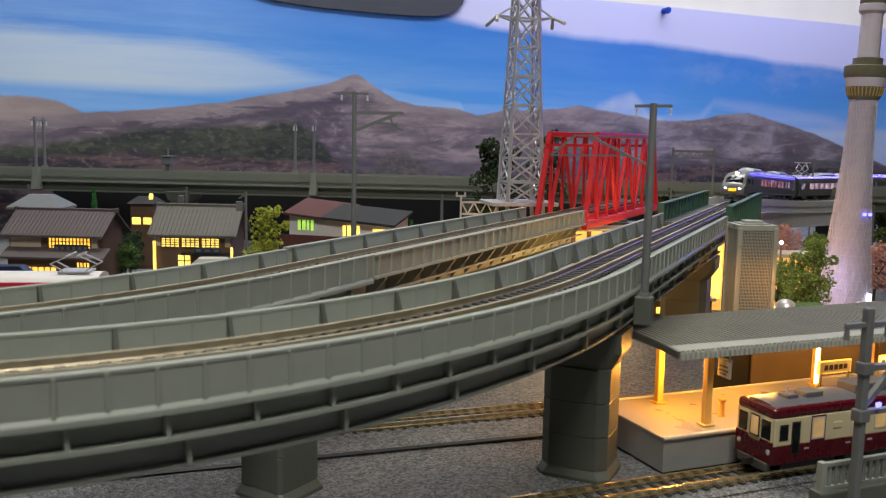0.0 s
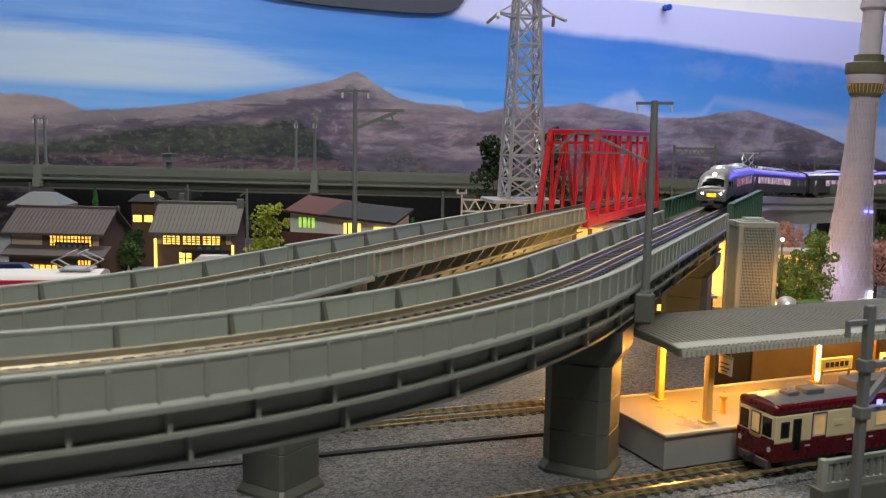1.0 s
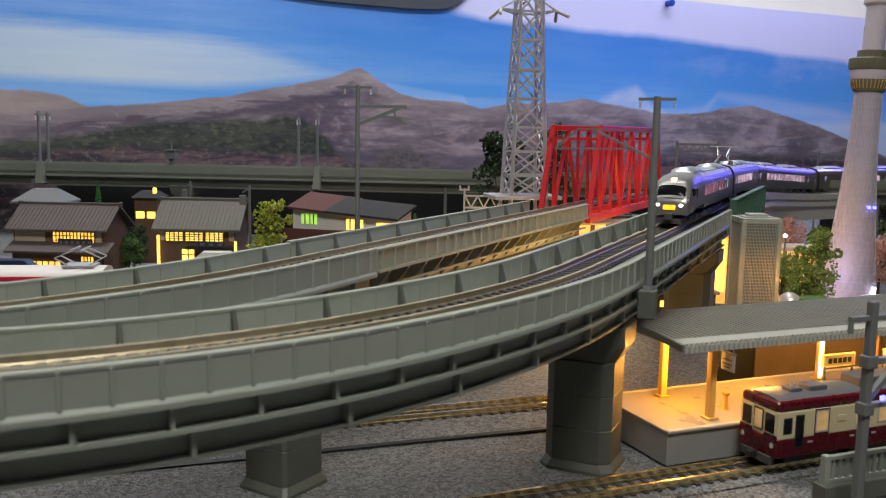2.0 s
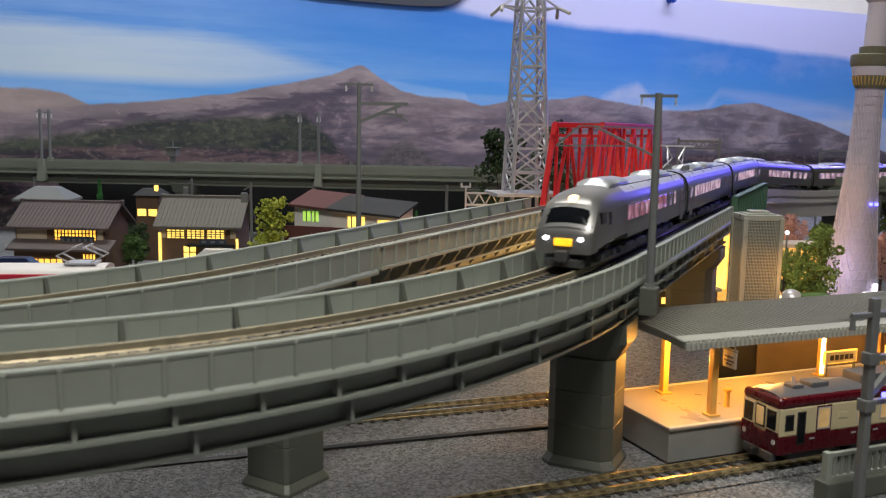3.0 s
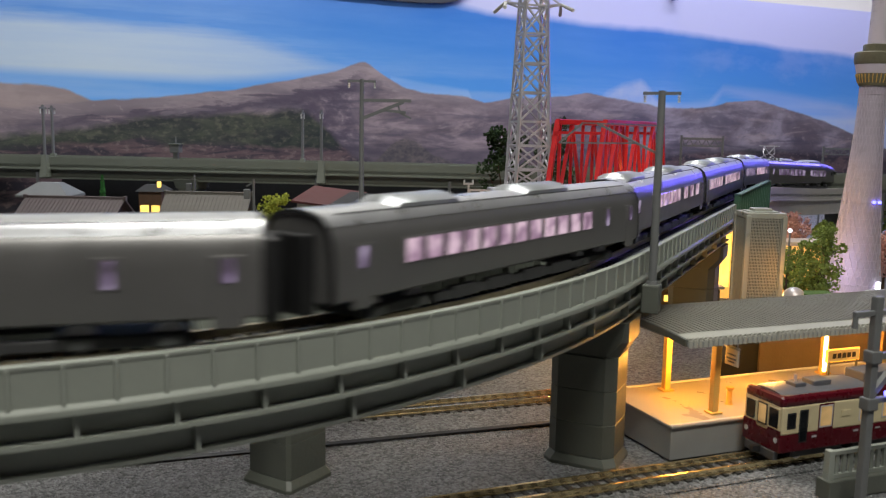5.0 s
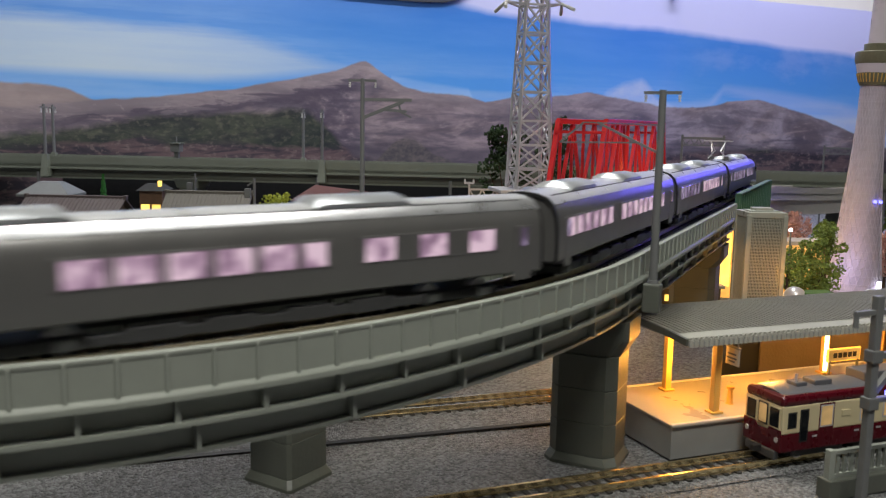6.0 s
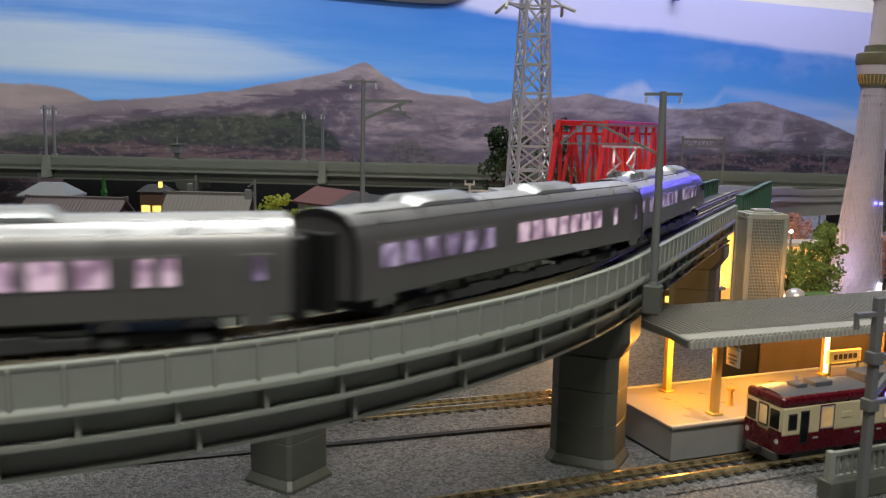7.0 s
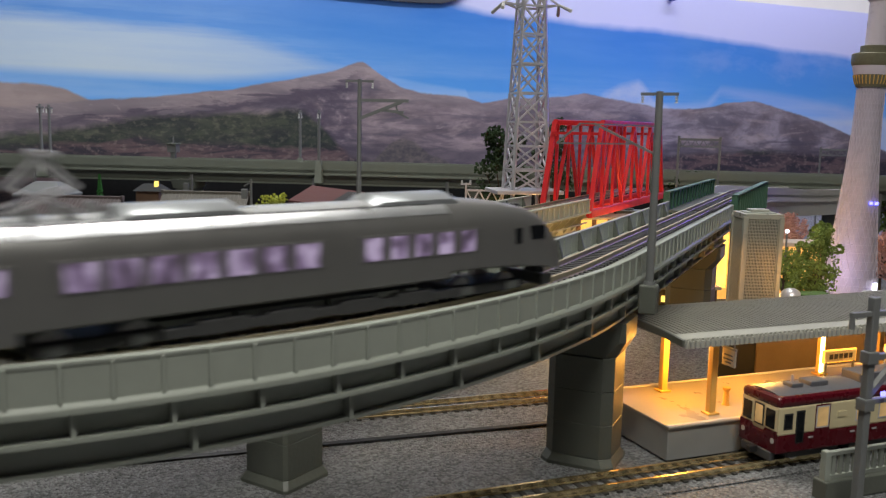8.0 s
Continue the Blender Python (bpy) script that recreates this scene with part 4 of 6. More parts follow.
def lattice_pylon():
    x, y = 51.5, 594.0
    t = thing("power_pylon", P(x, y, 0, 12), "silver-grey plastic lattice power pylon", "pylon")
    levels = [0, 38, 76, 90, 106, 122, 141, 160, 179, 197, 214, 231, 248]

    def half(z):
        return 12.0 - 0.037 * (z - 76) if z > 76 else 12.0 + (76 - z) * 0.1
    for sx in (-1, 1):
        for sy in (-1, 1):
            for a, b in zip(levels, levels[1:]):
                part("leg", beam(B(), (sx * half(a), sy * half(a), a), (sx * half(b), sy * half(b), b), 2.0 if a < 140 else 1.6), SILVER, t)
    for a, b in zip(levels[2:], levels[3:]):
        for k in range(4):
            c, s = ((1, 0), (0, 1), (-1, 0), (0, -1))[k]

            def q(e, h, z):
                return (c * h - s * e * h, s * h + c * e * h, z)
            ha, hb = half(a), half(b)
            part("brace", beam(B(), q(-1, ha, a), q(1, hb, b), 1.15), SILVER, t)
            part("brace", beam(B(), q(1, ha, a), q(-1, hb, b), 1.15), SILVER, t)
            part("ring_bar", beam(B(), q(-1, hb, b), q(1, hb, b), 1.3), SILVER, t)
    part("base_plate", box(B(), -24, 22, -17, 17, 74.5, 77, 0.4), SILVER, t)
    for z in (197, 231):
        for sx in (-1, 1):
            for sy in (-1, 1):
                part("arm_bar", beam(B(), (sx * half(z), sy * half(z), z), (sx * 19, 0, z + 2), 1.2), SILVER, t)
            part("arm_bar", beam(B(), (sx * half(z + 9), 0, z + 9), (sx * 19, 0, z + 2), 1.0), SILVER, t)
            for e in (-1, 1):
                part("insulator_string", rod(B(), (sx * 19, 0, z + 2), (sx * 23, e * 13, z - 3), 1.0, 1.2, 8), INSULATOR, t, "white insulator string")
    g = thing("lattice_girder", P(25, 600, 0, 4), "silver-grey lattice girder with small insulator post", "girder")
    for z in (67, 75):
        part("chord", box(B(), -13, 13, -0.7, 0.7, z - 0.6, z + 0.6), SILVER, g)
    for k in range(6):
        x0 = -13 + k * 4.33
        part("brace", beam(B(), (x0, 0, 67 if k % 2 else 75), (x0 + 4.33, 0, 75 if k % 2 else 67), 0.9), SILVER, g)
    part("post", box(B(), -14, -12.8, -0.8, 0.8, 0, 80), SILVER, g)
    part("crossarm", box(B(), -17, -10, -0.6, 0.6, 78.6, 79.8), SILVER, g)
    for x in (-16.4, -10.6):
        part("insulator", rod(B(), (x, 0, 79.6), (x, 0, 82), 0.8, 0.5, 8), INSULATOR, g)
    part("leg", box(B(), 11.8, 13.2, -0.8, 0.8, 0, 67), SILVER, g)


lattice_pylon()


# ---- station ----
near_line = straight_track("station_track", 30, 460, 238.5, "brass-railed model track beside the platform")
mid_line = straight_track("middle_track", -140, 190, 345, "brass-railed model track running under the viaduct", -3.0, shelf=27)


def platform():
    t = thing("platform", at_station(189, 251, 0), "beige-topped plastic station platform on the ballast", "platform")
    part("body", box(B(), 0, 300, 0.8, 48, -0.5, 11.6, 0.3), PLATFORM_SIDE, t, "grey moulded side wall")
    part("top", box(B(), -0.4, 300, 0, 48.6, 11.6, 12.7, 0.35), PLATFORM_TOP, t, "beige glossy platform surface")
    part("edge_line", box(B(), 0, 300, 0.6, 2.0, 12.7, 12.86), WHITEWALL, t, "pale edge strip")
    part("back_line", box(B(), 0, 300, 45.6, 47.4, 12.7, 12.95), WHITEWALL, t, "pale back strip")
    for u in (42, 84, 126, 168, 210):
        part("pilaster", box(B(), u - 0.8, u + 0.8, 0.3, 1.2, -0.5, 11.4), CONCRETE_DARK, t)
    # roof
    r = thing("platform_roof", at_station(189, 251, 0), "grey corrugated platform roof on cream posts", "roof")
    step = 2.2
    n = 128

    def height(y):
        return 43.2 + 1.6 * (1 - ((y - 29) / 29) ** 2)
    rows = [8.0, 14, 22, 29, 36, 44, 52, 58]
    bm = B()
    grid = []
    for i in range(4 * n + 1):
        x = 5 + (i // 4 + (0.0, 0.55, 0.66, 0.92)[i % 4]) * step
        up = (0.75, 0.75, 0.0, 0.0)[i % 4]
        grid.append([bm.verts.new((x, y, height(y) + up)) for y in rows])
    for a, b in zip(grid, grid[1:]):
        for j in range(len(rows) - 1):
            bm.faces.new((a[j], b[j], b[j + 1], a[j + 1]))
    bmesh.ops.solidify(bm, geom=bm.faces[:], thickness=1.0)
    part("corrugated_sheet", bm, ROOF_SHEET, r)
    part("eave_strip", loft(B(), [[(x, 1.0, height(1) - 0.6), (x, 1.0, height(1) + 0.5), (x, 8.6, height(8) + 0.6), (x, 8.6, height(8) - 0.6)] for x in (5, 286)]), ROOF_SHEET, r, "smooth grey eave strip")
    me = finish("eave_scallop", rod(rod(B(), (0, 0.9, height(1) - 2.3), (0, 0.9, height(1) + 0.3), 1.05, 0.9, 8), (0, 0.9, height(1) + 0.3), (0, 2.2, height(1) + 0.5), 0.9, 0.7, 8), ROOF_SHEET)
    for k in range(n):
        piece("eave_scallop", me, r, P(6.1 + k * step, 0, 0))
    part("end_board", loft(B(), [[(4.2, y, height(y) - 1.8) for y in (1, 15, 29, 44, 58)] + [(4.2, y, height(y) + 0.7) for y in (58, 44, 29, 15, 1)], [(5.4, y, height(y) - 1.8) for y in (1, 15, 29, 44, 58)] + [(5.4, y, height(y) + 0.7) for y in (58, 44, 29, 15, 1)]]), CONCRETE_DARK, r)
    # Panel added to keep the bulbs below from lighting the roof top.
    part("roof_light_stop", box(B(), 6, 285, 2.2, 57.5, 41.7, 42.9), PLATFORM_SIDE, r, "added flat panel stopping lamplight under the roof sheet")
    part("eave_board", box(B(), 5, 285, 0.4, 1.4, 41.2, 43.0), PLATFORM_SIDE, r)
    for x in (24, 107, 190):
        for y, w in ((8, 1.35), (38, 1.35)):
            part("post", box(B(), x - w, x + w, y - 1.4, y + 1.4, 12.7, 42.6, 0.3), POST, r, "cream post with warm lamplight in its colour")
            part("post_foot", box(B(), x - w - 1.2, x + w + 1.2, y - 2.4, y + 2.4, 12.7, 13.5, 0.2), POST, r)
        part("cross_beam", box(B(), x - 1, x + 1, 2, 54, 41.0, 42.8), PLATFORM_SIDE, r)
        if x > 60:
            # Emissive strip added so the post looks brightly lit.
            part("lamplight_strip", box(B(), x - 1.9, x + 0.2, 36.2, 36.8, 14, 42, 0.2), TUBE, r, "strip glowing for the lamplight on the post")
            part("sign_box", box(B(), x + 4, x + 16, 33, 35, 36.5, 40.5, 0.3), PLATFORM_TOP, r, "beige hanging sign box")
    for x in (66, 149, 232):
        part("light_tube", box(B(), x - 17, x + 17, 29, 30.2, 40.6, 41.6, 0.2), TUBE, r, "warm glowing light strip")
    sg = thing("hanging_sign", at_station(216, 254, 35.5), "small white platform sign hung under the roof", "sign")
    part("board", box(B(), -0.4, 0.4, -3.5, 3.5, -3.2, 3.4, 0.15), PLATFORM_TOP, sg)
    part("frame", box(B(), -0.5, 0.5, -3.8, 3.8, 3.2, 3.9), POLE, sg)
    for k, w in ((1.0, 2.2), (-0.6, 2.6), (-1.8, 1.6)):
        part("ink_bar", box(B(), -0.55, -0.4, -w, w, k - 0.3, k + 0.3), SIGN_INK, sg)
    for y in (-2.5, 2.5):
        part("hanger", box(B(), -0.2, 0.2, y - 0.2, y + 0.2, 3.9, 6.9), POLE, sg)
    st = thing("platform_bollard", at_station(226, 266, 12.7), "small cream post standing on the platform", "post")
    part("stem", lathe(B(), [(1.6, 0), (1.2, 0.6), (1.0, 5.6), (1.6, 6.2), (1.6, 7.0)], 14), POST, st, smooth=40)
    for u in (304, 338):
        b = thing("station_name_board", at_station(u, 286, 12.7), "white station name board with dark bars in warm light", "sign", "name boards")
        part("panel", box(B(), -9, 9, -0.5, 0.5, 6, 11, 0.2), SIGN_WHITE, b)
        part("lit_frame", box(B(), -9.6, 9.6, -0.2, 0.9, 5.5, 11.5, 0.4), LIT_AMBER, b, "glowing frame edge")
        for k in range(5):
            part("ink_bar", box(B(), -6.5 + k * 2.8, -4.6 + k * 2.8, -0.7, -0.5, 7.4, 9.6), SIGN_INK, b)
        for x in (-8, 8):
            part("leg", box(B(), x - 0.4, x + 0.4, -0.4, 0.4, 0, 6), POLE, b)


platform()
bulb("platform_lamp", at_station(189 + 66, 251 + 29, 32).translation, 0.045, (1.0, 0.44, 0.07), 0.003)
bulb("platform_lamp", at_station(189 + 149, 251 + 29, 32).translation, 0.05, (1.0, 0.44, 0.07), 0.003)
bulb("platform_lamp", at_station(189 + 22, 251 + 24, 32).translation, 0.045, (1.0, 0.44, 0.07), 0.003)
bulb("street_bulb", (0.128, 0.482, 0.026), 0.06, (1.0, 0.62, 0.2), 0.006)
bulb("street_bulb", (0.183, 0.544, 0.032), 0.05, (1.0, 0.62, 0.2), 0.006)
bulb("truss_bulb", C.m(300, -6, 46).translation, 0.035, (1.0, 0.58, 0.18), 0.005)
bulb("underpass_bulb", C.m(205, -34, 34).translation, 0.05, (1.0, 0.55, 0.16), 0.005)
bulb("underpass_bulb", A.m(268, 14, 34).translation, 0.05, (1.0, 0.58, 0.18), 0.005)


def back_wall():
    t = thing("retaining_wall", at_station(265, 322, 0), "brown board retaining wall behind the platform beside a dark gap", "wall", kind="structure")
    bm = box(B(), 24, 330, 0, 5, -1, 31)
    part("board", bm, BOARD_BROWN, t)
    for u in (24, 62, 100, 138):
        part("batten", box(B(), u, u + 3, -1, 0, -1, 31), BOARD_BROWN, t)
    # Black slab stands in for the dark opening left of the board.
    h = B()
    rings = [(0, 0), (4, 14), (9, 22), (15, 27), (24, 30), (24, -1)]
    f = [h.verts.new((x, 0, z)) for x, z in rings]
    k = [h.verts.new((x, 5, z)) for x, z in rings]
    h.faces.new(f), h.faces.new(k[::-1])
    for i in range(len(f)):
        h.faces.new((f[i], f[(i + 1) % len(f)], k[(i + 1) % len(f)], k[i]))
    bmesh.ops.recalc_face_normals(h, faces=h.faces)
    part("dark_gap_slab", h, BLACK, t, "black slab put in for the dark gap beside the board")


back_wall()


def railcar(m):
    """Two-tone railcar: local x along the car from its front, y across (near side negative)."""
    t = thing("railcar", m, "maroon and cream model railcar standing at the platform", "train")
    L, w = 132.0, 9.6

    def prof(x, lo, hi, inset=0.0):
        return [(x, -w + inset, lo), (x, w - inset, lo), (x, w - inset, hi), (x, -w + inset, hi)]
    part("lower_body", box(B(), 0, L, -w, w, 4.2, 10.2, 0.5), MAROON, t, "maroon lower body")
    part("upper_body", box(B(), 0.25, L, -w + 0.05, w - 0.05, 10.1, 19.6, 0.6), CREAM, t, "cream window band")
    part("roof_edge", box(B(), 0, L, -w - 0.1, w + 0.1, 18.8, 22.6, 1.5), MAROON, t, "maroon cantrail")
    sec = []
    for x, k in ((2.2, 0.78), (3.4, 0.86), (6, 0.9), (L - 1, 0.9)):
        sec.append([(x, -w * k, 21.9)] + [(x, -w * k * math.cos(a), 21.9 + 1.7 * k * math.sin(a)) for a in [math.pi * i / 10 for i in range(1, 10)]] + [(x, w * k, 21.9)])
    part("roof", loft(B(), sec), RAILCAR_ROOF, t, "grey rounded roof", smooth=50)
    bm = B()
    sec = [[(-0.12, -w + 0.4, 4.6), (-0.12, w - 0.4, 4.6), (-0.12, w - 0.4, 11.6), (-0.12, 3.4, 11.6), (-0.12, 2.6, 9.8), (-0.12, -2.6, 9.8), (-0.12, -3.4, 11.6), (-0.12, -w + 0.4, 11.6)]]
    sec.append([(0.4, y, z) for _, y, z in sec[0]])
    part("front_skirt", loft(bm, sec), MAROON, t)
    for y0, y1, mat in ((-8.2, -3.4, DARK_GLASS), (-2.0, 2.0, WARM_GLASS), (3.4, 8.2, DARK_GLASS)):
        part("front_window", box(B(), -0.16, 0.35, y0, y1, 12.0, 18.4, 0.3), mat, t)
        part("window_frame", box(B(), -0.08, 0.3, y0 - 0.35, y1 + 0.35, 11.6, 18.8, 0.2), CREAM if mat is DARK_GLASS else BLACK, t)
    for y in (-7.4, 7.4):
        part("headlight", rod(B(), (-0.3, y, 8.2), (0.4, y, 8.2), 0.9, None, 14), INSULATOR, t, "clear headlight")
    part("coupler", box(B(), -4, 0.5, -1, 1, 2.6, 4.6, 0.2), BLACK, t)
    part("plough", box(B(), -0.6, 1.6, -7.5, 7.5, 1.4, 4.4, 0.4), CHASSIS, t)
    near = -w
    for x0, x1, z0, z1, mat in ((3.0, 6.2, 12.4, 17.0, DARK_GLASS), (8.4, 11.6, 7.4, 17.6, DARK_GLASS), (17.4, 22.8, 11.6, 18.4, WARM_GLASS), (36, 41.5, 12.2, 17.8, WARM_GLASS), (47, 52.5, 12.2, 17.8, WARM_GLASS), (58, 63.5, 12.2, 17.8, WARM_GLASS), (69, 74.5, 12.2, 17.8, WARM_GLASS)):
        part("side_window", box(B(), x0, x1, near - 0.12, near + 0.4, z0, z1, 0.3), mat, t)
        part("window_frame", box(B(), x0 - 0.4, x1 + 0.4, near - 0.06, near + 0.3, z0 - 0.4, z1 + 0.4, 0.15), BLACK if x0 < 15 else SILVER, t)
    part("side_door", box(B(), 16.6, 23.6, near - 0.04, near + 0.3, 5.0, 19.2, 0.2), MAROON, t, "maroon sliding door")
    part("vent_plate", box(B(), 27, 31, near - 0.2, near + 0.2, 14.2, 16.2, 0.1), CREAM, t)
    for x in (14, 33.5, 44):
        part("rivet_plate", box(B(), x, x + 2.2, near - 0.15, near + 0.2, 8.4, 9.0), SILVER, t)
    for x0, x1, y0, y1, h in ((12, 17, -2.6, 2.6, 1.0), (20, 28, -3.2, 3.2, 1.3), (42, 72, -4.6, 4.6, 2.6)):
        part("roof_unit", box(B(), x0, x1, y0, y1, 22.8, 23.6 + h, 0.4), RAILCAR_ROOF, t)
    part("whistle", rod(B(), (14, 0, 23.2), (14, 0, 27.0), 0.5, None, 8), SILVER, t)
    for x in (19, 112):
        bm = B()
        box(bm, x - 12, x + 12, -7.6, 7.6, 1.6, 4.4, 0.5)
        part("bogie_frame", bm, CHASSIS, t)
        for dx in (-7, 7):
            for y in (-4.5, 4.5):
                part("wheel", rod(B(), (x + dx, y - 0.8, 2.8), (x + dx, y + 0.8, 2.8), 2.7, None, 18), SILVER, t, smooth=40)
    part("underfloor_box", box(B(), 36, 95, -7.5, 7.5, 1.6, 4.6, 0.5), CHASSIS, t)


railcar(at_station(217.7, 238.5, 2.2) @ Matrix.Diagonal((1, 1, 1.1, 1)))


def foreground_right():
    f = thing("platform_fence", at_station(219, 208, 1.5), "pale grey plastic fence in front of the railcar", "fence")
    part("base_slab", box(B(), -2, 110, -3, 3, -2.0, 4.6, 0.4), CONCRETE_DARK, f)
    part("top_rail", box(B(), 0, 110, -0.9, 0.9, 12.6, 14.0, 0.2), CONCRETE, f)
    part("bottom_rail", box(B(), 0, 110, -0.6, 0.6, 4.4, 6.0, 0.2), CONCRETE, f)
    part("end_post", box(B(), -1.2, 1.2, -1.2, 1.2, 4.4, 14.4, 0.2), CONCRETE, f)
    me = finish("fence_slat", box(B(), -0.75, 0.75, -0.45, 0.45, 5.8, 12.8, 0.1), CONCRETE)
    for k in range(36):
        piece("fence_slat", me, f, P(3.2 + k * 3.0, 0, 0))
    p = thing("lattice_mast", at_station(221, 196.5, -3), "thick grey plastic catenary mast beside the fence", "pole")
    part("column", box(B(), -1.35, 1.35, -1.35, 1.35, -0.5, 72, 0.4), POLE, p)
    part("foot", box(B(), -3, 3, -3, 3, 2.4, 5, 0.5), POLE, p)
    part("crossarm", box(B(), -9, 9, -0.8, 0.8, 66, 67.6, 0.2), POLE, p)
    for x in (-8.4, 8.4):
        part("insulator", rod(B(), (x, 0, 62.5), (x, 0, 66.5), 1.0, 0.7, 10), POLE, p)
    part("bracket_arm", box(B(), 0, 30, -1.0, 1.0, 52, 54, 0.2), POLE, p)
    part("bracket_brace", beam(B(), (0, 0, 40), (12, 0, 52), 1.8), POLE, p)
    part("clamp", box(B(), -2.1, 2.1, -2, 2, 51, 55, 0.4), POLE, p)
    part("clamp", box(B(), -2.1, 2.1, -2, 2, 36, 40, 0.4), POLE, p)
    part("lower_arm", box(B(), 0, 26, -1.0, 1.0, 38, 39.6, 0.2), POLE, p)
    part("led_chip", box(B(), 4.2, 6, -2.4, -1.4, 40.6, 42.2, 0.3), LED_BLUE, p, "small blue led")


foreground_right()


# ---- trees ----
def clump_tree(name, m, height, spread, mat, label, category="tree", seed=1, stem=True):
    """Foam-foliage model tree: tapered trunk, limbs, a crown of many small torn clumps."""
    rng = random.Random(seed)
    t = thing(name, m, label, category, "model trees")
    bm = rod(B(), (0, 0, -1), (0.4, 0, height * 0.6), max(0.8, spread * 0.09), spread * 0.04, 8)
    for k in range(5):
        a = rng.uniform(0, 6.28)
        z = height * rng.uniform(0.3, 0.5)
        rod(bm, (0, 0, z), (spread * 0.6 * math.cos(a), spread * 0.6 * math.sin(a), z + height * 0.25), spread * 0.035, spread * 0.015, 6)
    part("trunk", bm, TRUNK, t, "thin brown trunk")
    verts, faces = [], []
    for k in range(70):
        a, c = rng.uniform(0, 6.28), rng.uniform(-1, 1)
        rad = spread * (rng.random() ** 0.4) * math.sqrt(max(0.05, 1 - c * c * 0.8))
        cx, cy, cz = rad * math.cos(a), rad * math.sin(a), height * (0.62 + 0.33 * c)
        r = spread * rng.uniform(0.16, 0.3)
        for j in range(26):
            d = Vector((rng.gauss(0, 1), rng.gauss(0, 1), rng.gauss(0, 1))).normalized() * r * rng.uniform(0.7, 1.1)
            n = Vector((rng.gauss(0, 1), rng.gauss(0, 1), rng.gauss(0, 1))).normalized()
            e = n.orthogonal().normalized() * r * rng.uniform(0.22, 0.42)
            g = n.cross(e)
            o = Vector((cx, cy, cz)) + d
            i = len(verts)
            verts += [(o + e) * MM, (o + g) * MM, (o - e * 0.9) * MM, (o - g * 1.1) * MM, (o + n * r * 0.2) * MM]
            faces += [(i, i + 1, i + 4), (i + 1, i + 2, i + 4), (i + 2, i + 3, i + 4), (i + 3, i, i + 4)]
    me = bpy.data.meshes.new("crown")
    me.from_pydata([tuple(v) for v in verts], [], faces)
    me.materials.append(mat)
    ob = new("crown", me)
    ob.parent = t
    return t


def conifer(m, height, spread, mat, label, seed=1):
    rng = random.Random(seed)
    t = thing("conifer", m, label, "tree", "model conifers")
    part("trunk", rod(B(), (0, 0, -1), (0, 0, height * 0.95), spread * 0.12, 0.3, 8), TRUNK, t)
    verts, faces = [], []
    for k in range(700):
        f = rng.random() ** 1.3
        z = height * (0.1 + 0.9 * f)
        a = rng.uniform(0, 6.28)
        r = spread * (1 - f) * rng.uniform(0.5, 1.15) + 0.3
        o = Vector((0.2 * r * math.cos(a), 0.2 * r * math.sin(a), z + r * 0.25))
        q = Vector((r * math.cos(a), r * math.sin(a), z - r * 0.15))
        s = Vector((-math.sin(a), math.cos(a), 0)) * spread * 0.16
        i = len(verts)
        verts += [o * MM, (q + s) * MM, (q - s) * MM, (q + Vector((0, 0, spread * 0.1)) * 1.0) * MM]
        faces += [(i, i + 1, i + 3), (i, i + 3, i + 2), (i + 1, i + 2, i + 3)]
    me = bpy.data.meshes.new("crown")
    me.from_pydata([tuple(v) for v in verts], [], faces)
    me.materials.append(mat)
    ob = new("crown", me)
    ob.parent = t
    return t


# ---- far viaduct and the village ----
FAR = Line(-330, 946, 92, [(900, 0.00012)], [(400, 0.0)])


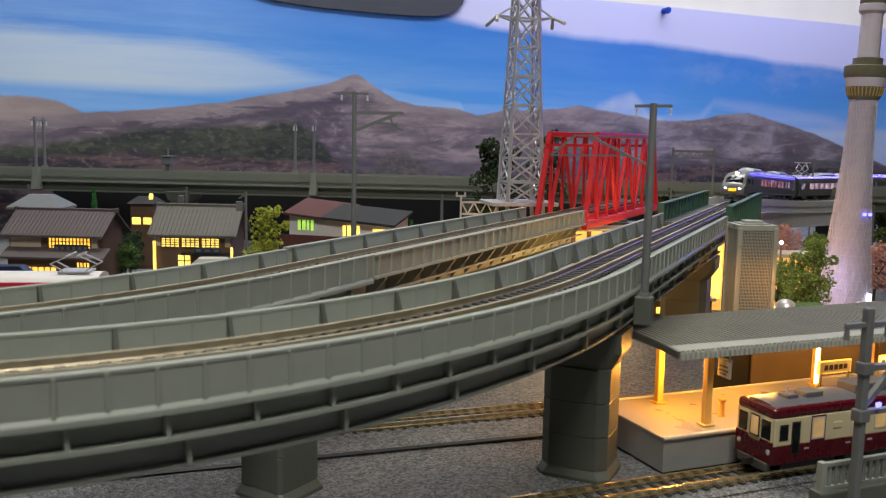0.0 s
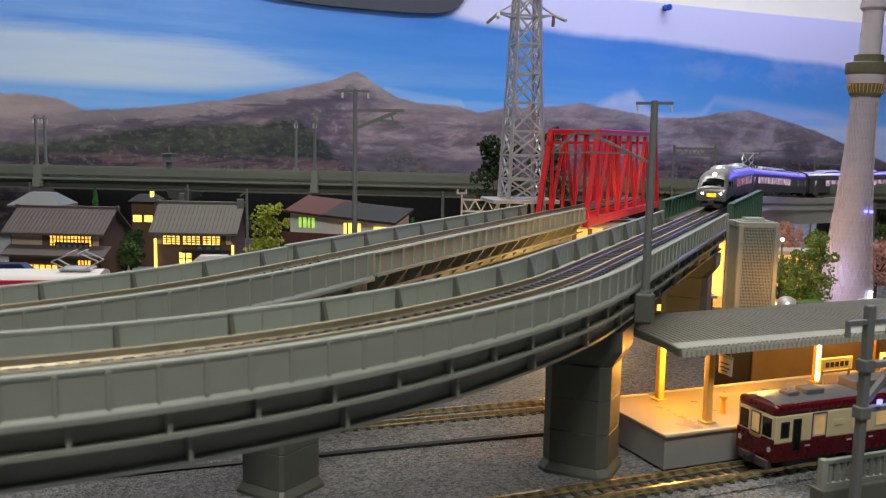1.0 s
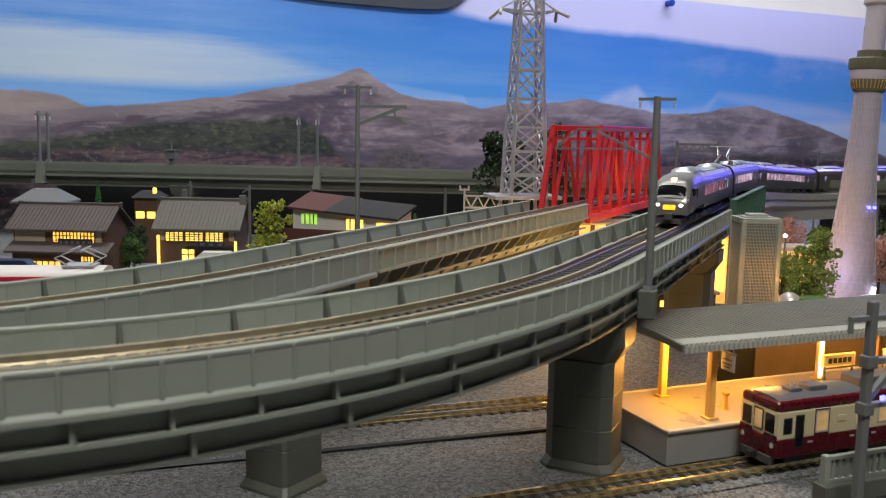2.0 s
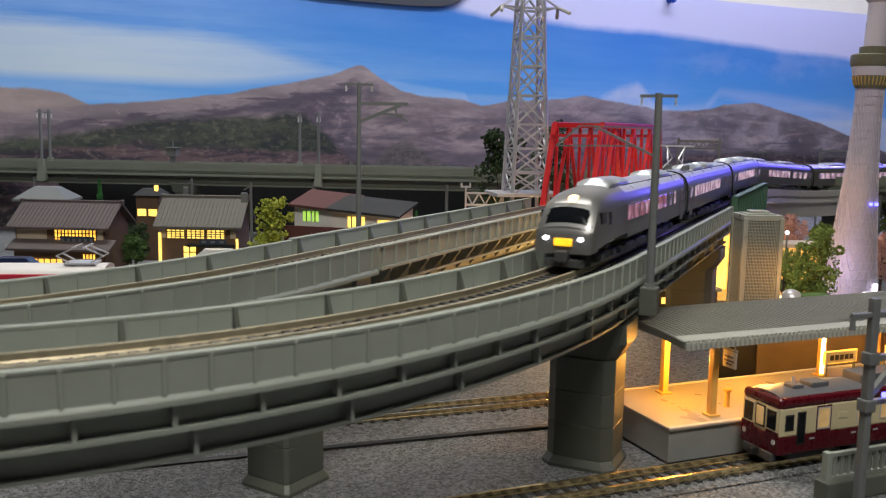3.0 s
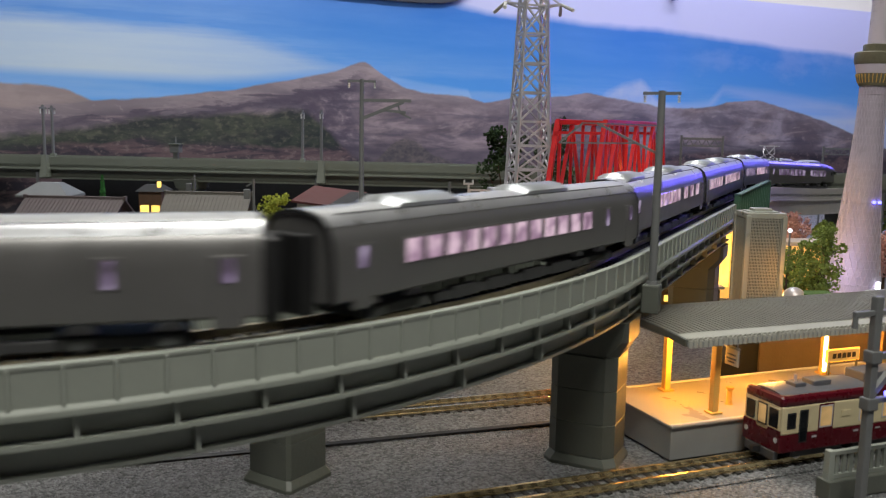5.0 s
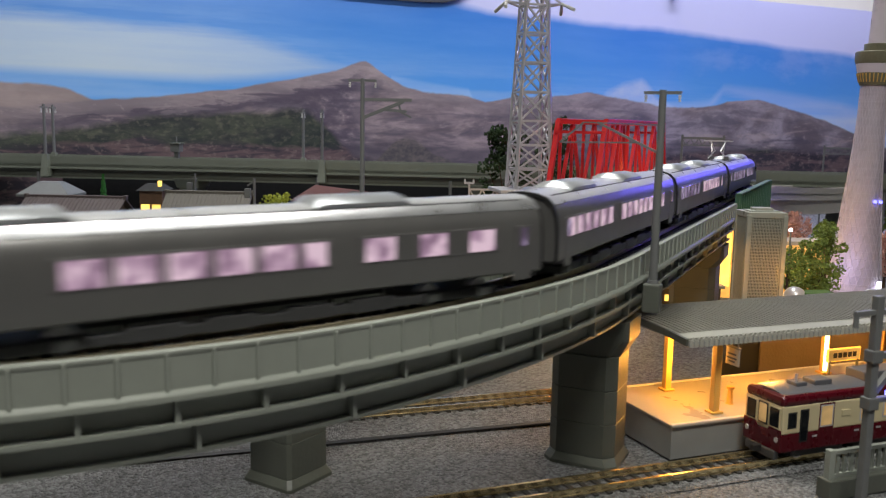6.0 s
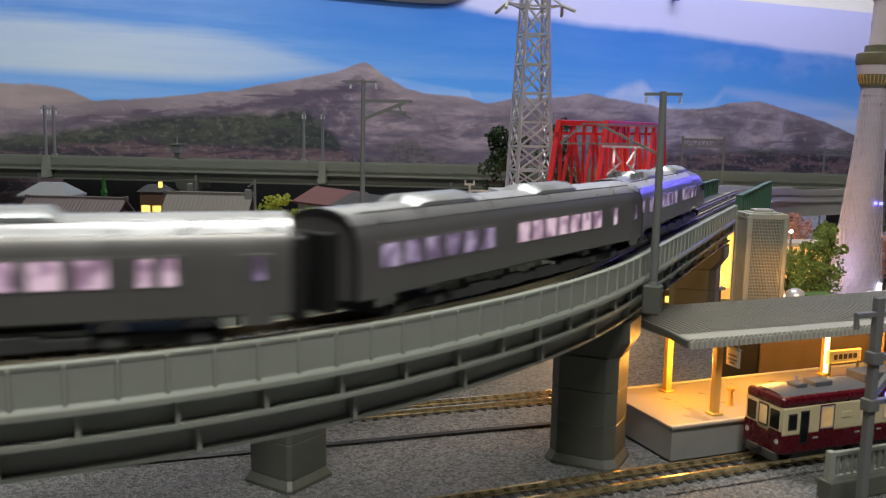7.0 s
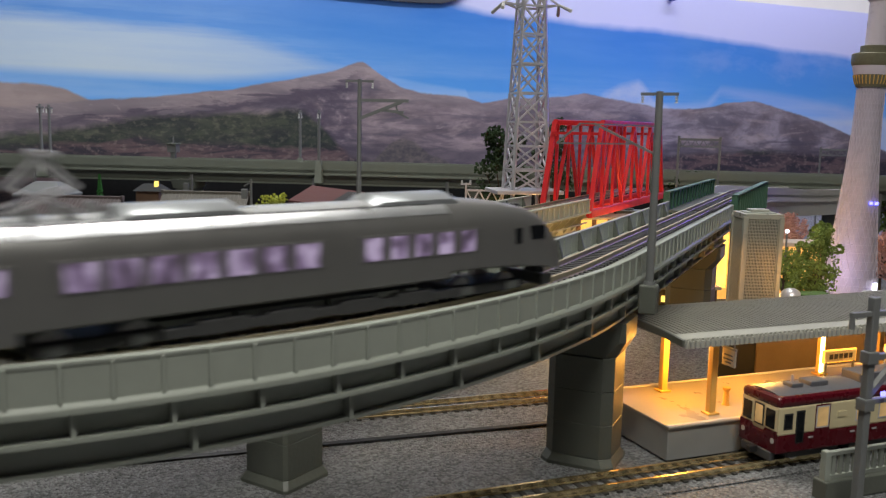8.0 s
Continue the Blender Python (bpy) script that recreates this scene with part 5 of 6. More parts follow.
def far_viaduct():
    t = thing("far_viaduct", P(0, 0, 0), "long grey double-track model viaduct before the mountain poster", "viaduct")
    s0, s1, w = -390, 890, 22
    part("deck", FAR.sweep(B(), s0, s1, [(-w, RZ - 6), (-w, RZ - 3), (w, RZ - 3), (w, RZ - 6)], 40), FAR_DARKENED, t)
    for side in (-1, 1):
        o = side * w
        part("parapet", FAR.sweep(B(), s0, s1, [(o, RZ - 7), (o, RZ + 5), (o - side * 2, RZ + 5), (o - side * 2, RZ - 7)], 40), FAR_DARKENED, t)
        part("ledge", FAR.sweep(B(), s0, s1, [(o + side * 1.5, RZ - 8.5), (o + side * 1.5, RZ - 7), (o - side * 2, RZ - 7), (o - side * 2, RZ - 8.5)], 40), FAR_DARKENED, t)
        # Girder darker still: the shade beneath the deck is put into its colour.
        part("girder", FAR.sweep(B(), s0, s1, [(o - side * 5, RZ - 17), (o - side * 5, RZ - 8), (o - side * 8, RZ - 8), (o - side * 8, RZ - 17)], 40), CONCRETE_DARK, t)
        part("bottom_flange", FAR.sweep(B(), s0, s1, [(o - side * 2, RZ - 18.4), (o - side * 2, RZ - 17), (o - side * 9, RZ - 17), (o - side * 9, RZ - 18.4)], 40), FAR_DARKENED, t)
    for s in (-260, 50, 362, 640):
        ob = part("pier", box(B(), -10, 10, -17, 17, -1, RZ - 17, 1.5), CONCRETE_DARK, t)
        ob.matrix_basis = FAR.m(s, 0, 0, 90)
        ob = part("cross_head", loft(B(), [[(-12, -17, RZ - 26), (12, -17, RZ - 26), (12, 17, RZ - 26), (-12, 17, RZ - 26)], [(-12, -26, RZ - 16), (12, -26, RZ - 16), (12, 24, RZ - 16), (-12, 24, RZ - 16)]]), FAR_DARKENED, t)
        ob.matrix_basis = FAR.m(s, 0, 0, 90)
    for s in (-110, 190, 330, 500, 620, 760):
        ob = part("drain_pipe", rod(B(), (0, 0, -1), (0, 0, RZ - 12), 1.6, None, 8), POLE, t)
        ob.matrix_basis = FAR.m(s, -w + 1)
    for s, off in ((-99, -25), (-112, 20), (166, 20), (196, -25)):
        mast = thing("far_mast", FAR.m(s, off), "grey catenary mast standing on the far viaduct", "pole", "far masts")
        part("pole", rod(B(), (0, 0, RZ - 3), (0, 0, RZ + 59), 1.7, 1.4, 10), POLE, mast)
        part("foot", loft(B(), [[(-6, -4, RZ - 16), (6, -4, RZ - 16), (6, 4, RZ - 16), (-6, 4, RZ - 16)], [(-2.5, -2.5, RZ + 7), (2.5, -2.5, RZ + 7), (2.5, 2.5, RZ + 7), (-2.5, 2.5, RZ + 7)]]), FAR_DARKENED, mast)
        part("crossarm", box(B(), -7, 7, -0.8, 0.8, RZ + 55, RZ + 56.4), POLE, mast)
        for x in (-6, 6):
            part("insulator", rod(B(), (x, 0, RZ + 50), (x, 0, RZ + 55), 1.0, 0.7, 8), INSULATOR, mast)


far_viaduct()


def relay_cabin():
    """Small railed cabin on a post beside the far track."""
    t = thing("relay_cabin", FAR.m(30, 8), "small grey lineside cabin standing on the far viaduct", "cabin")
    part("post", box(B(), -2.5, 2.5, -2.5, 2.5, RZ - 3, RZ + 12, 0.3), POLE, t)
    part("cabin", box(B(), -6, 6, -5, 5, RZ + 11, RZ + 19, 0.5), POLE, t)
    part("roof", box(B(), -7.5, 7.5, -6, 6, RZ + 19, RZ + 20.6, 0.4), CONCRETE_DARK, t)
    part("finial", rod(B(), (0, 0, RZ + 20), (0, 0, RZ + 28), 0.9, 0.5, 8), POLE, t)


relay_cabin()


def ray_place(px, py, depth, z=0.0):
    """Place on the board at a given depth in front of the viewer's first view direction."""
    return ((px - 784) / 1550.0 * depth, depth)


def gable_house(m, w, d, eave, ridge, wall, roof, label, over=5.0, lean=True):
    """Timber-style kit house: walls, gabled tiled roof with ridge and rows of tiles."""
    t = thing("house", m, label, "house", "village houses")
    b = B()
    vs = [b.verts.new(c) for c in ((-w, 0, -1), (w, 0, -1), (w, d, -1), (-w, d, -1), (-w, 0, eave), (w, 0, eave), (w, d, eave), (-w, d, eave), (-w, d / 2, ridge - 2), (w, d / 2, ridge - 2))]
    for q in ((0, 1, 5, 4), (2, 3, 7, 6), (1, 2, 6, 9, 5), (3, 0, 4, 8, 7), (0, 3, 2, 1), (4, 5, 9, 8), (8, 9, 6, 7)):
        b.faces.new([vs[k] for k in q])
    bmesh.ops.recalc_face_normals(b, faces=b.faces)
    part("wall", b, wall, t)
    for side in (0, 1):
        y0, y1 = (-over, d / 2) if side == 0 else (d + over, d / 2)
        rise = (ridge - eave) / (d / 2)
        z0, x = eave - over * rise, w + over
        bm = loft(B(), [[(e, y0, z0 - 0.8), (e, y0, z0 + 0.8), (e, y1, ridge + 1.0), (e, y1, ridge - 0.6)] for e in (-x, x)])
        rf = part("roof", bm, roof, t)
        me = finish("tile_rib", beam(B(), (0, y0, z0 + 0.9), (0, y1, ridge + 1.1), 1.0, 0.8), roof)
        for k in range(int(x * 2 / 3.0)):
            piece("tile_rib", me, rf, P(-x + 1 + k * 3.0, 0, 0))
    part("ridge_cap", box(B(), -w - over - 1, w + over + 1, d / 2 - 1.6, d / 2 + 1.6, ridge - 0.5, ridge + 2.2, 0.5), roof, t)
    for x in (-w - over, w + over):
        part("ridge_end", box(B(), x - 1.2, x + 1.2, d / 2 - 2.2, d / 2 + 2.2, ridge - 1, ridge + 2.8, 0.5), roof, t)
    return t


def lattice_window(t, x0, x1, z0, z1, mat, nx, nz, y=-0.4):
    win = part("window", box(B(), x0, x1, y - 0.2, y + 0.6, z0, z1), mat, t, "glowing paper window")
    for k in range(nx + 1):
        x = x0 + (x1 - x0) * k / nx
        part("mullion", box(B(), x - 0.35, x + 0.35, y - 0.8, y - 0.1, z0, z1), WOODWALL, win)
    for k in range(nz + 1):
        z = z0 + (z1 - z0) * k / nz
        part("glazing_bar", box(B(), x0, x1, y - 0.7, y - 0.1, z - 0.3, z + 0.3), WOODWALL, win)


def sign_board(t, x0, x1, z0, z1, y, n):
    b = part("sign_board", box(B(), x0, x1, y - 0.8, y, z0, z1, 0.2), SIGN_INK, t, "dark sign board with pale marks")
    for k in range(n):
        w = (x1 - x0) / n
        part("sign_mark", box(B(), x0 + w * (k + 0.25), x0 + w * (k + 0.75), y - 1.0, y - 0.8, z0 + (z1 - z0) * 0.3, z0 + (z1 - z0) * 0.72), POLE, b)


def village():
    d = 650
    x, y = ray_place(102, 0, d)
    h = gable_house(P(x - 5, y, 0, -2), 34, 44, 43, 57, WOODWALL, TILE, "brown timber shop house with grey tiled roof and glowing windows")
    part("plaster_panel", box(B(), -33, -10, -0.5, 0.3, 30, 39), PLASTER, h)
    part("plaster_panel", box(B(), 28.5, 33, -0.5, 0.3, 31, 39), PLASTER, h)
    lattice_window(h, -4, 28, 29, 39.5, LIT_AMBER, 12, 3)
    sign_board(h, 1, 27, 28, 34, -2.0, 6)
    lo = loft(B(), [[(-35, -14, 24), (43, -14, 24), (43, 0, 30), (-35, 0, 30)], [(-35, -14, 25.5), (43, -14, 25.5), (43, 0, 31.5), (-35, 0, 31.5)]])
    part("porch_roof", lo, TILE, h)
    part("porch_wall", box(B(), -31, 33, -9, 0, -1, 26), WOODWALL, h)
    lattice_window(h, -22, 6, 6, 18, LIT_AMBER, 6, 3, -9.3)
    lattice_window(h, 21, 31, 6, 22, LIT_AMBER, 4, 4, -9.3)
    x, y = ray_place(344, 0, d)
    h = gable_house(P(x - 2, y, 0, 0), 28, 42, 46, 62.5, WOODWALL, TILE_GREY, "dark timber inn with grey tiled roof and lit windows")
    for k in range(3):
        lattice_window(h, -24 + k * 15, -10.5 + k * 15, 33.5, 40.5, LIT_YELLOW, 4, 4)
    part("plaster_panel", box(B(), -27.5, -24, -0.6, 0.3, 34, 44), PLASTER, h)
    part("plaster_panel", box(B(), 23.5, 27.5, -0.6, 0.3, 34, 44), PLASTER, h)
    part("lit_post", box(B(), -30, -28, -2.2, -0.8, 0, 38), LIT_YELLOW, h, "glowing corner strip")
    part("lit_post", box(B(), 28, 29.6, -2.2, -0.8, 0, 34), LIT_YELLOW, h, "glowing corner strip")
    part("awning", box(B(), -8, 28, -6, 0, 28, 30, 0.4), DARKROOF, h)
    lattice_window(h, -12, -2, 14, 28, LIT_YELLOW, 2, 3)
    sign_board(h, 2, 22, 30, 34, -6, 3)
    x, y = ray_place(248, 0, 760)
    h = thing("lit_cottage", P(x, y, 0), "small brown house with two glowing windows", "house", "village houses")
    part("wall", box(B(), -10, 10, 0, 24, -1, 57, 0.4), WOODWALL, h)
    part("roof", loft(B(), [[(-12, -3, 56.5), (12, -3, 56.5), (12, 27, 56.5), (-12, 27, 56.5)], [(-7, 8, 62), (7, 8, 62), (7, 16, 62), (-7, 16, 62)]]), DARKROOF, h)
    for k in (-8.6, 1):
        part("window", box(B(), k, k + 7.4, -0.5, 0.4, 38.5, 44.5, 0.2), LIT_YELLOW, h, "glowing window")
    part("lantern", box(B(), 5, 8, 4, 7, 59, 65, 0.3), LIT_YELLOW, h, "glowing roof lantern")
    # white houses with shed roofs
    for px, dd, w, z0, z1, roof, win, lab in ((552, 640, 19, 61, 68, REDROOF, LIT_GREEN, "white house with brown-red sloping roof and green-lit window"), (634, 600, 24, 61.5, 67, DARKROOF, LIT_YELLOW, "white house with dark roof and yellow-lit windows")):
        x, y = ray_place(px, 0, dd)
        h = thing("house", P(x, y, 0, -16), lab, "house", "village houses")
        sec = [[(-w, 0, -1), (-w, 0, z0), (-w, 34, z1), (-w, 34, -1)], [(w, 0, -1), (w, 0, z0 - 3), (w, 34, z1 - 3), (w, 34, -1)]]
        part("wall", loft(B(), sec), WHITEWALL, h)
        g = (z1 - z0) / 34
        sec = [[(-w - 3, -4, z0 - 4 * g), (-w - 3, -4, z0 + 1.6 - 4 * g), (-w - 3, 37, z1 + 1.6 + 3 * g), (-w - 3, 37, z1 + 3 * g)], [(w + 3, -4, z0 - 3.4 - 4 * g), (w + 3, -4, z0 - 1.8 - 4 * g), (w + 3, 37, z1 - 1.8 + 3 * g), (w + 3, 37, z1 - 3.4 + 3 * g)]]
        part("roof", loft(B(), sec), roof, h)
        part("window", box(B(), -12, -6, -0.5, 0.4, z0 - 12, z0 - 4.5, 0.2), win, h, "glowing window")
        part("window", box(B(), -4.6, 0.4, -0.5, 0.4, z0 - 12, z0 - 4.5, 0.2), win, h, "glowing window")
        if roof is DARKROOF:
            part("window", box(B(), 10, 20, -0.5, 0.4, z0 - 12, z0 - 6, 0.2), win, h, "glowing window")
        for k in (-9, -2.1):
            part("glazing_bar", box(B(), k - 0.4, k + 0.4, -0.9, -0.4, z0 - 12, z0 - 4.5), WOODWALL, h)
    x, y = ray_place(545, 0, 590)
    f = thing("garden_fence", P(x, y, 0, -14), "dark red board fence beside the white houses", "fence")
    for k in range(12):
        part("board", box(B(), -22 + k * 4, -18.3 + k * 4, 0, 1.4, -1, 51), REDROOF, f)
    # lamp posts
    for px, top, dd in ((433, 338, 620), (328, 332, 715)):
        x, y = ray_place(px, 0, dd)
        z = 118 - (top - 238) / 1550 * dd
        l = thing("street_lamp", P(x, y, 0), "slim grey model street lamp", "lamp", "street lamps")
        part("post", rod(B(), (0, 0, -1), (0, 0, z), 1.2, 0.9, 8), POLE, l)
        part("arm", beam(B(), (0, 0, z - 2), (-5, 0, z - 5), 1.0), POLE, l)
        part("lamp_head", box(B(), -7, -2.5, -1.4, 1.4, z - 14, z - 7, 0.5), POLE, l)
    # trees
    k = 0
    for px, base, dd, hh, sp, mat, lab in ((475, 0, 600, 70, 15, LEAF_LIGHT, "bright yellow-green foam tree"), (462, 0, 585, 48, 12, LEAF_LIGHT, "bright yellow-green foam bush"), (878, 0, 700, 124, 22, LEAF_DARK, "dark green broad tree behind the pylon"), (966, 0, 720, 130, 16, LEAF_DARK, "dark green tall tree behind the bridge"), (225, 0, 720, 36, 12, LEAF_DARK, "low dark green bush"), (215, 0, 690, 30, 12, GRASS, "low green bush between the houses")):
        k += 1
        x, y = ray_place(px, 0, dd)
        clump_tree("tree" if hh > 40 else "bush", P(x, y, 0), hh, sp, mat, lab, "tree" if hh > 40 else "bush", 40 + k)
    for px, dd, hh in ((164, 760, 70), (727, 640, 58)):
        x, y = ray_place(px, 0, dd)
        conifer(P(x, y, 0), hh, 9, CONIFER, "small bright green model conifer", px)
    # pale station building and parked cars at the left
    x, y = ray_place(58, 0, 800)
    h = thing("hip_roof_hut", P(x, y, 0), "grey hut with pale hipped roof", "hut")
    part("wall", box(B(), -18, 18, 0, 30, -1, 46.5), POLE, h)
    part("roof", loft(B(), [[(-24, -5, 46), (24, -5, 46), (24, 35, 46), (-24, 35, 46)], [(-24, -5, 48), (24, -5, 48), (24, 35, 48), (-24, 35, 48)], [(-10, 10, 59), (10, 10, 59), (10, 20, 59), (-10, 20, 59)]]), POLE, h)
    for px, dd, mat, lab in ((5, 560, CARBLUE, "dark blue van parked by the houses"), (372, 600, CARWHITE, "white car parked before the inn")):
        x, y = ray_place(px, 0, dd)
        c = thing("parked_car", P(x, y, 0, 6), lab, "car", "parked cars")
        lift = 22.0 if mat is CARWHITE else 20.0
        part("kerb_block", box(B(), -17, 17, -8, 8, -1, lift), PLATFORM_SIDE, c, "grey raised pavement block under the car")
        part("body", loft(B(), [[(-15, -6, lift + 2), (15, -6, lift + 2), (15, 6, lift + 2), (-15, 6, lift + 2)], [(-15, -6, lift + 6), (15, -6, lift + 6), (15, 6, lift + 6), (-15, 6, lift + 6)], [(-9, -5, lift + 11), (9, -5, lift + 11), (9, 5, lift + 11), (-9, 5, lift + 11)]]), mat, c)
        for sx in (-9, 9):
            for sy in (-6, 6):
                part("wheel", rod(B(), (sx, sy - 0.8, lift + 2.1), (sx, sy + 0.8, lift + 2.1), 2.1, None, 12), BLACK, c)


village()


def parked_train():
    t = thing("red_white_train", P(-172, 343, 0, 7), "white-roofed train with red stripe parked behind the viaduct", "train")
    part("embankment", loft(B(), [[(-120, -22, -1), (60, -22, -1), (60, 22, -1), (-120, 22, -1)], [(-120, -13, 33), (54, -13, 33), (54, 13, 33), (-120, 13, 33)]]), GRAVEL, t, "grey track bank under the train")
    part("body", box(B(), -110, 36, -9.5, 9.5, 36, 58, 0.8), WHITE_ROOF, t)
    part("stripe", box(B(), -110.2, 36.2, -9.7, 9.7, 57.4, 59.4, 0.4), RED_STRIPE, t, "red cantrail stripe")
    sec = [[(x, -9.4, 59)] + [(x, -9.4 * math.cos(a), 59 + 3.2 * math.sin(a)) for a in [math.pi * i / 8 for i in range(1, 8)]] + [(x, 9.4, 59)] for x in (-110, 36)]
    part("roof", loft(B(), sec), WHITE_ROOF, t, smooth=40)
    for y in (-4, 4):
        for a, b in (((22, y, 63), (17, y, 65.8)), ((17, y, 65.8), (24, y * 0.9, 69)), ((30, y, 63), (35, y, 65.8)), ((35, y, 65.8), (28, y * 0.9, 69))):
            part("pantograph_arm", beam(B(), a, b, 0.5), SILVER, t)
    for x, h in ((24, 7), (28, 7)):
        part("contact_bar", beam(B(), (x, -h, 69.2), (x, h, 69.2), 0.6), SILVER, t)
    part("pantograph_base", box(B(), 20, 32, -5, 5, 62.2, 63), SILVER, t)
    for x in (-95, 20):
        part("bogie", box(B(), x - 10, x + 10, -7, 7, 32.6, 36.2, 0.4), CHASSIS, t)


parked_train()


# ---- city side ----
def office_block():
    d = 470
    x, y = ray_place(1332, 0, d)
    t = thing("office_tower", P(x, y, 0, 1), "grey-green plastic office tower model with fine facade grid", "building")
    w, dd, h = 9.6, 8.8, 74.0
    part("core", box(B(), -w, w, -dd, dd, -1, h), OFFICE_PANE, t)
    for k in range(38):
        z = 9 + k * 1.7
        part("floor_band", box(B(), -w - 0.22, w + 0.22, -dd - 0.22, dd + 0.22, z, z + 0.62), GLASS_TOWER, t)
    me = finish("mullion", box(B(), -0.15, 0.15, -0.55, 0.1, 8, h), GLASS_TOWER)
    for k in range(25):
        piece("mullion", me, t, P(-w + 2 * w * k / 24, -dd, 0))
        piece("mullion", me, t, P(-w, -dd + 2 * dd * k / 24, 0, -90))
    for sx in (-1, 1):
        for sy in (-1, 1):
            part("corner_pier", box(B(), sx * w - 1.3, sx * w + 1.3, sy * dd - 1.3, sy * dd + 1.3, -1, h + 0.5, 0.5), GLASS_TOWER, t)
    part("base", box(B(), -w - 0.9, w + 0.9, -dd - 0.9, dd + 0.9, -1, 8, 0.4), GLASS_TOWER, t)
    part("parapet", box(B(), -w - 0.8, w + 0.8, -dd - 0.8, dd + 0.8, h - 1.2, h + 1.8, 0.3), GLASS_TOWER, t)
    part("roof_box", box(B(), -5, 5, -4, 4, h + 1.8, h + 3.8, 0.5), GLASS_TOWER, t)
    part("roof_slab", box(B(), -8, 8, -6, 6, h + 1.6, h + 2.4, 0.3), CONCRETE, t)


office_block()


def lattice_tower():
    d = 600
    x, y = ray_place(1500, 0, d)
    t = thing("broadcast_tower", P(x + 1, y, 0, 10, 0, 1.6), "pale violet lattice broadcasting tower model lit from inside", "tower")

    def rad(z):
        return 8.9 + 10.6 * max(0.0, 1 - z / 130) ** 1.4
    z1 = 156.0
    n, rings = 26, 44
    part("shaft", lathe(B(), [(rad(z) - 0.7, z) for z in [0, 20, 40, 60, 80, 100, 120, 140, 156]], 24), TOWER_CORE, t, smooth=50)
    bm = B()
    for k in range(n):
        a0 = 2 * math.pi * k / n
        for sgn in (-1, 1):
            for j in range(26):
                za, zb = z1 * j / 26, z1 * (j + 1) / 26
                aa, ab = a0 + sgn * (j % 2) * math.pi / n, a0 + sgn * ((j + 1) % 2) * math.pi / n
                beam(bm, (rad(za) * math.cos(aa), rad(za) * math.sin(aa), za), (rad(zb) * math.cos(ab), rad(zb) * math.sin(ab), zb), 0.3)
    part("outer_lattice", bm, TOWER_WHITE, t)
    for j in range(1, 28):
        z = z1 * j / 28
        bm = B()
        lathe(bm, [(rad(z) - 0.9, z - 0.15), (rad(z) + 0.1, z - 0.15), (rad(z) + 0.1, z + 0.15), (rad(z) - 0.9, z + 0.15)], 24)
        part("ring", bm, TOWER_WHITE, t)
    part("deck_underside", lathe(B(), [(9.6, 150), (11.5, 155), (11.8, 158)], 32), TOWER_RING, t, "olive ribbed deck underside", smooth=40)
    part("deck_band", lathe(B(), [(11.8, 158), (13.2, 163.5), (13.2, 164)], 32), TOWER_WHITE, t, smooth=40)
    part("main_deck", lathe(B(), [(13.4, 164), (14.2, 166), (14.2, 171.5), (13.2, 172.2)], 32), TOWER_RING, t, "olive observation deck", smooth=30)
    part("deck_roof", lathe(B(), [(9.4, 172), (9.4, 177), (8.2, 177.4)], 32), TOWER_RING, t, smooth=30)
    part("upper_shaft", lathe(B(), [(7.0, 177), (6.6, 208)], 28), TOWER_WHITE, t, smooth=40)
    part("upper_deck", lathe(B(), [(6.8, 206), (8.6, 208), (8.6, 212), (7.4, 213)], 28), TOWER_WHITE, t, smooth=30)
    part("upper_ring", lathe(B(), [(8.0, 213), (8.4, 214), (8.4, 218), (6, 219)], 28), TOWER_RING, t, smooth=30)
    part("mast", lathe(B(), [(4, 219), (3, 250), (1.6, 252), (1.2, 280)], 16), TOWER_WHITE, t, smooth=40)
    for k in range(30):
        a = 2 * math.pi * k / 30
        part("deck_rib", beam(B(), (10.4 * math.cos(a), 10.4 * math.sin(a), 152), (12.1 * math.cos(a), 12.1 * math.sin(a), 157.6), 0.6), POST, t)
    for dx in (-1.6, 2.4):
        part("blue_light", box(B(), dx + 1.5, dx + 3.3, -rad(72) - 1.2, -rad(72) + 0.4, 72, 74, 0.2), LED_BLUE, t, "blue led")
    part("blue_light", box(B(), -3, 6, -rad(8) - 1.4, -rad(8), 3, 5.5, 0.3), LED_BLUE, t, "blue led at the foot")
    part("foot_light", box(B(), 5, 8, -rad(16) - 1.2, -rad(16), 13, 20, 0.3), LED_WHITE, t, "white led at the foot")
    part("plinth", lathe(B(), [(26, -1), (26, 2.5), (24, 3)], 40), PLATFORM_SIDE, t, "grey round plinth")


lattice_tower()
bulb("tower_led", (0.214, 0.485, 0.026), 0.012, (0.7, 0.6, 1.0), 0.003)


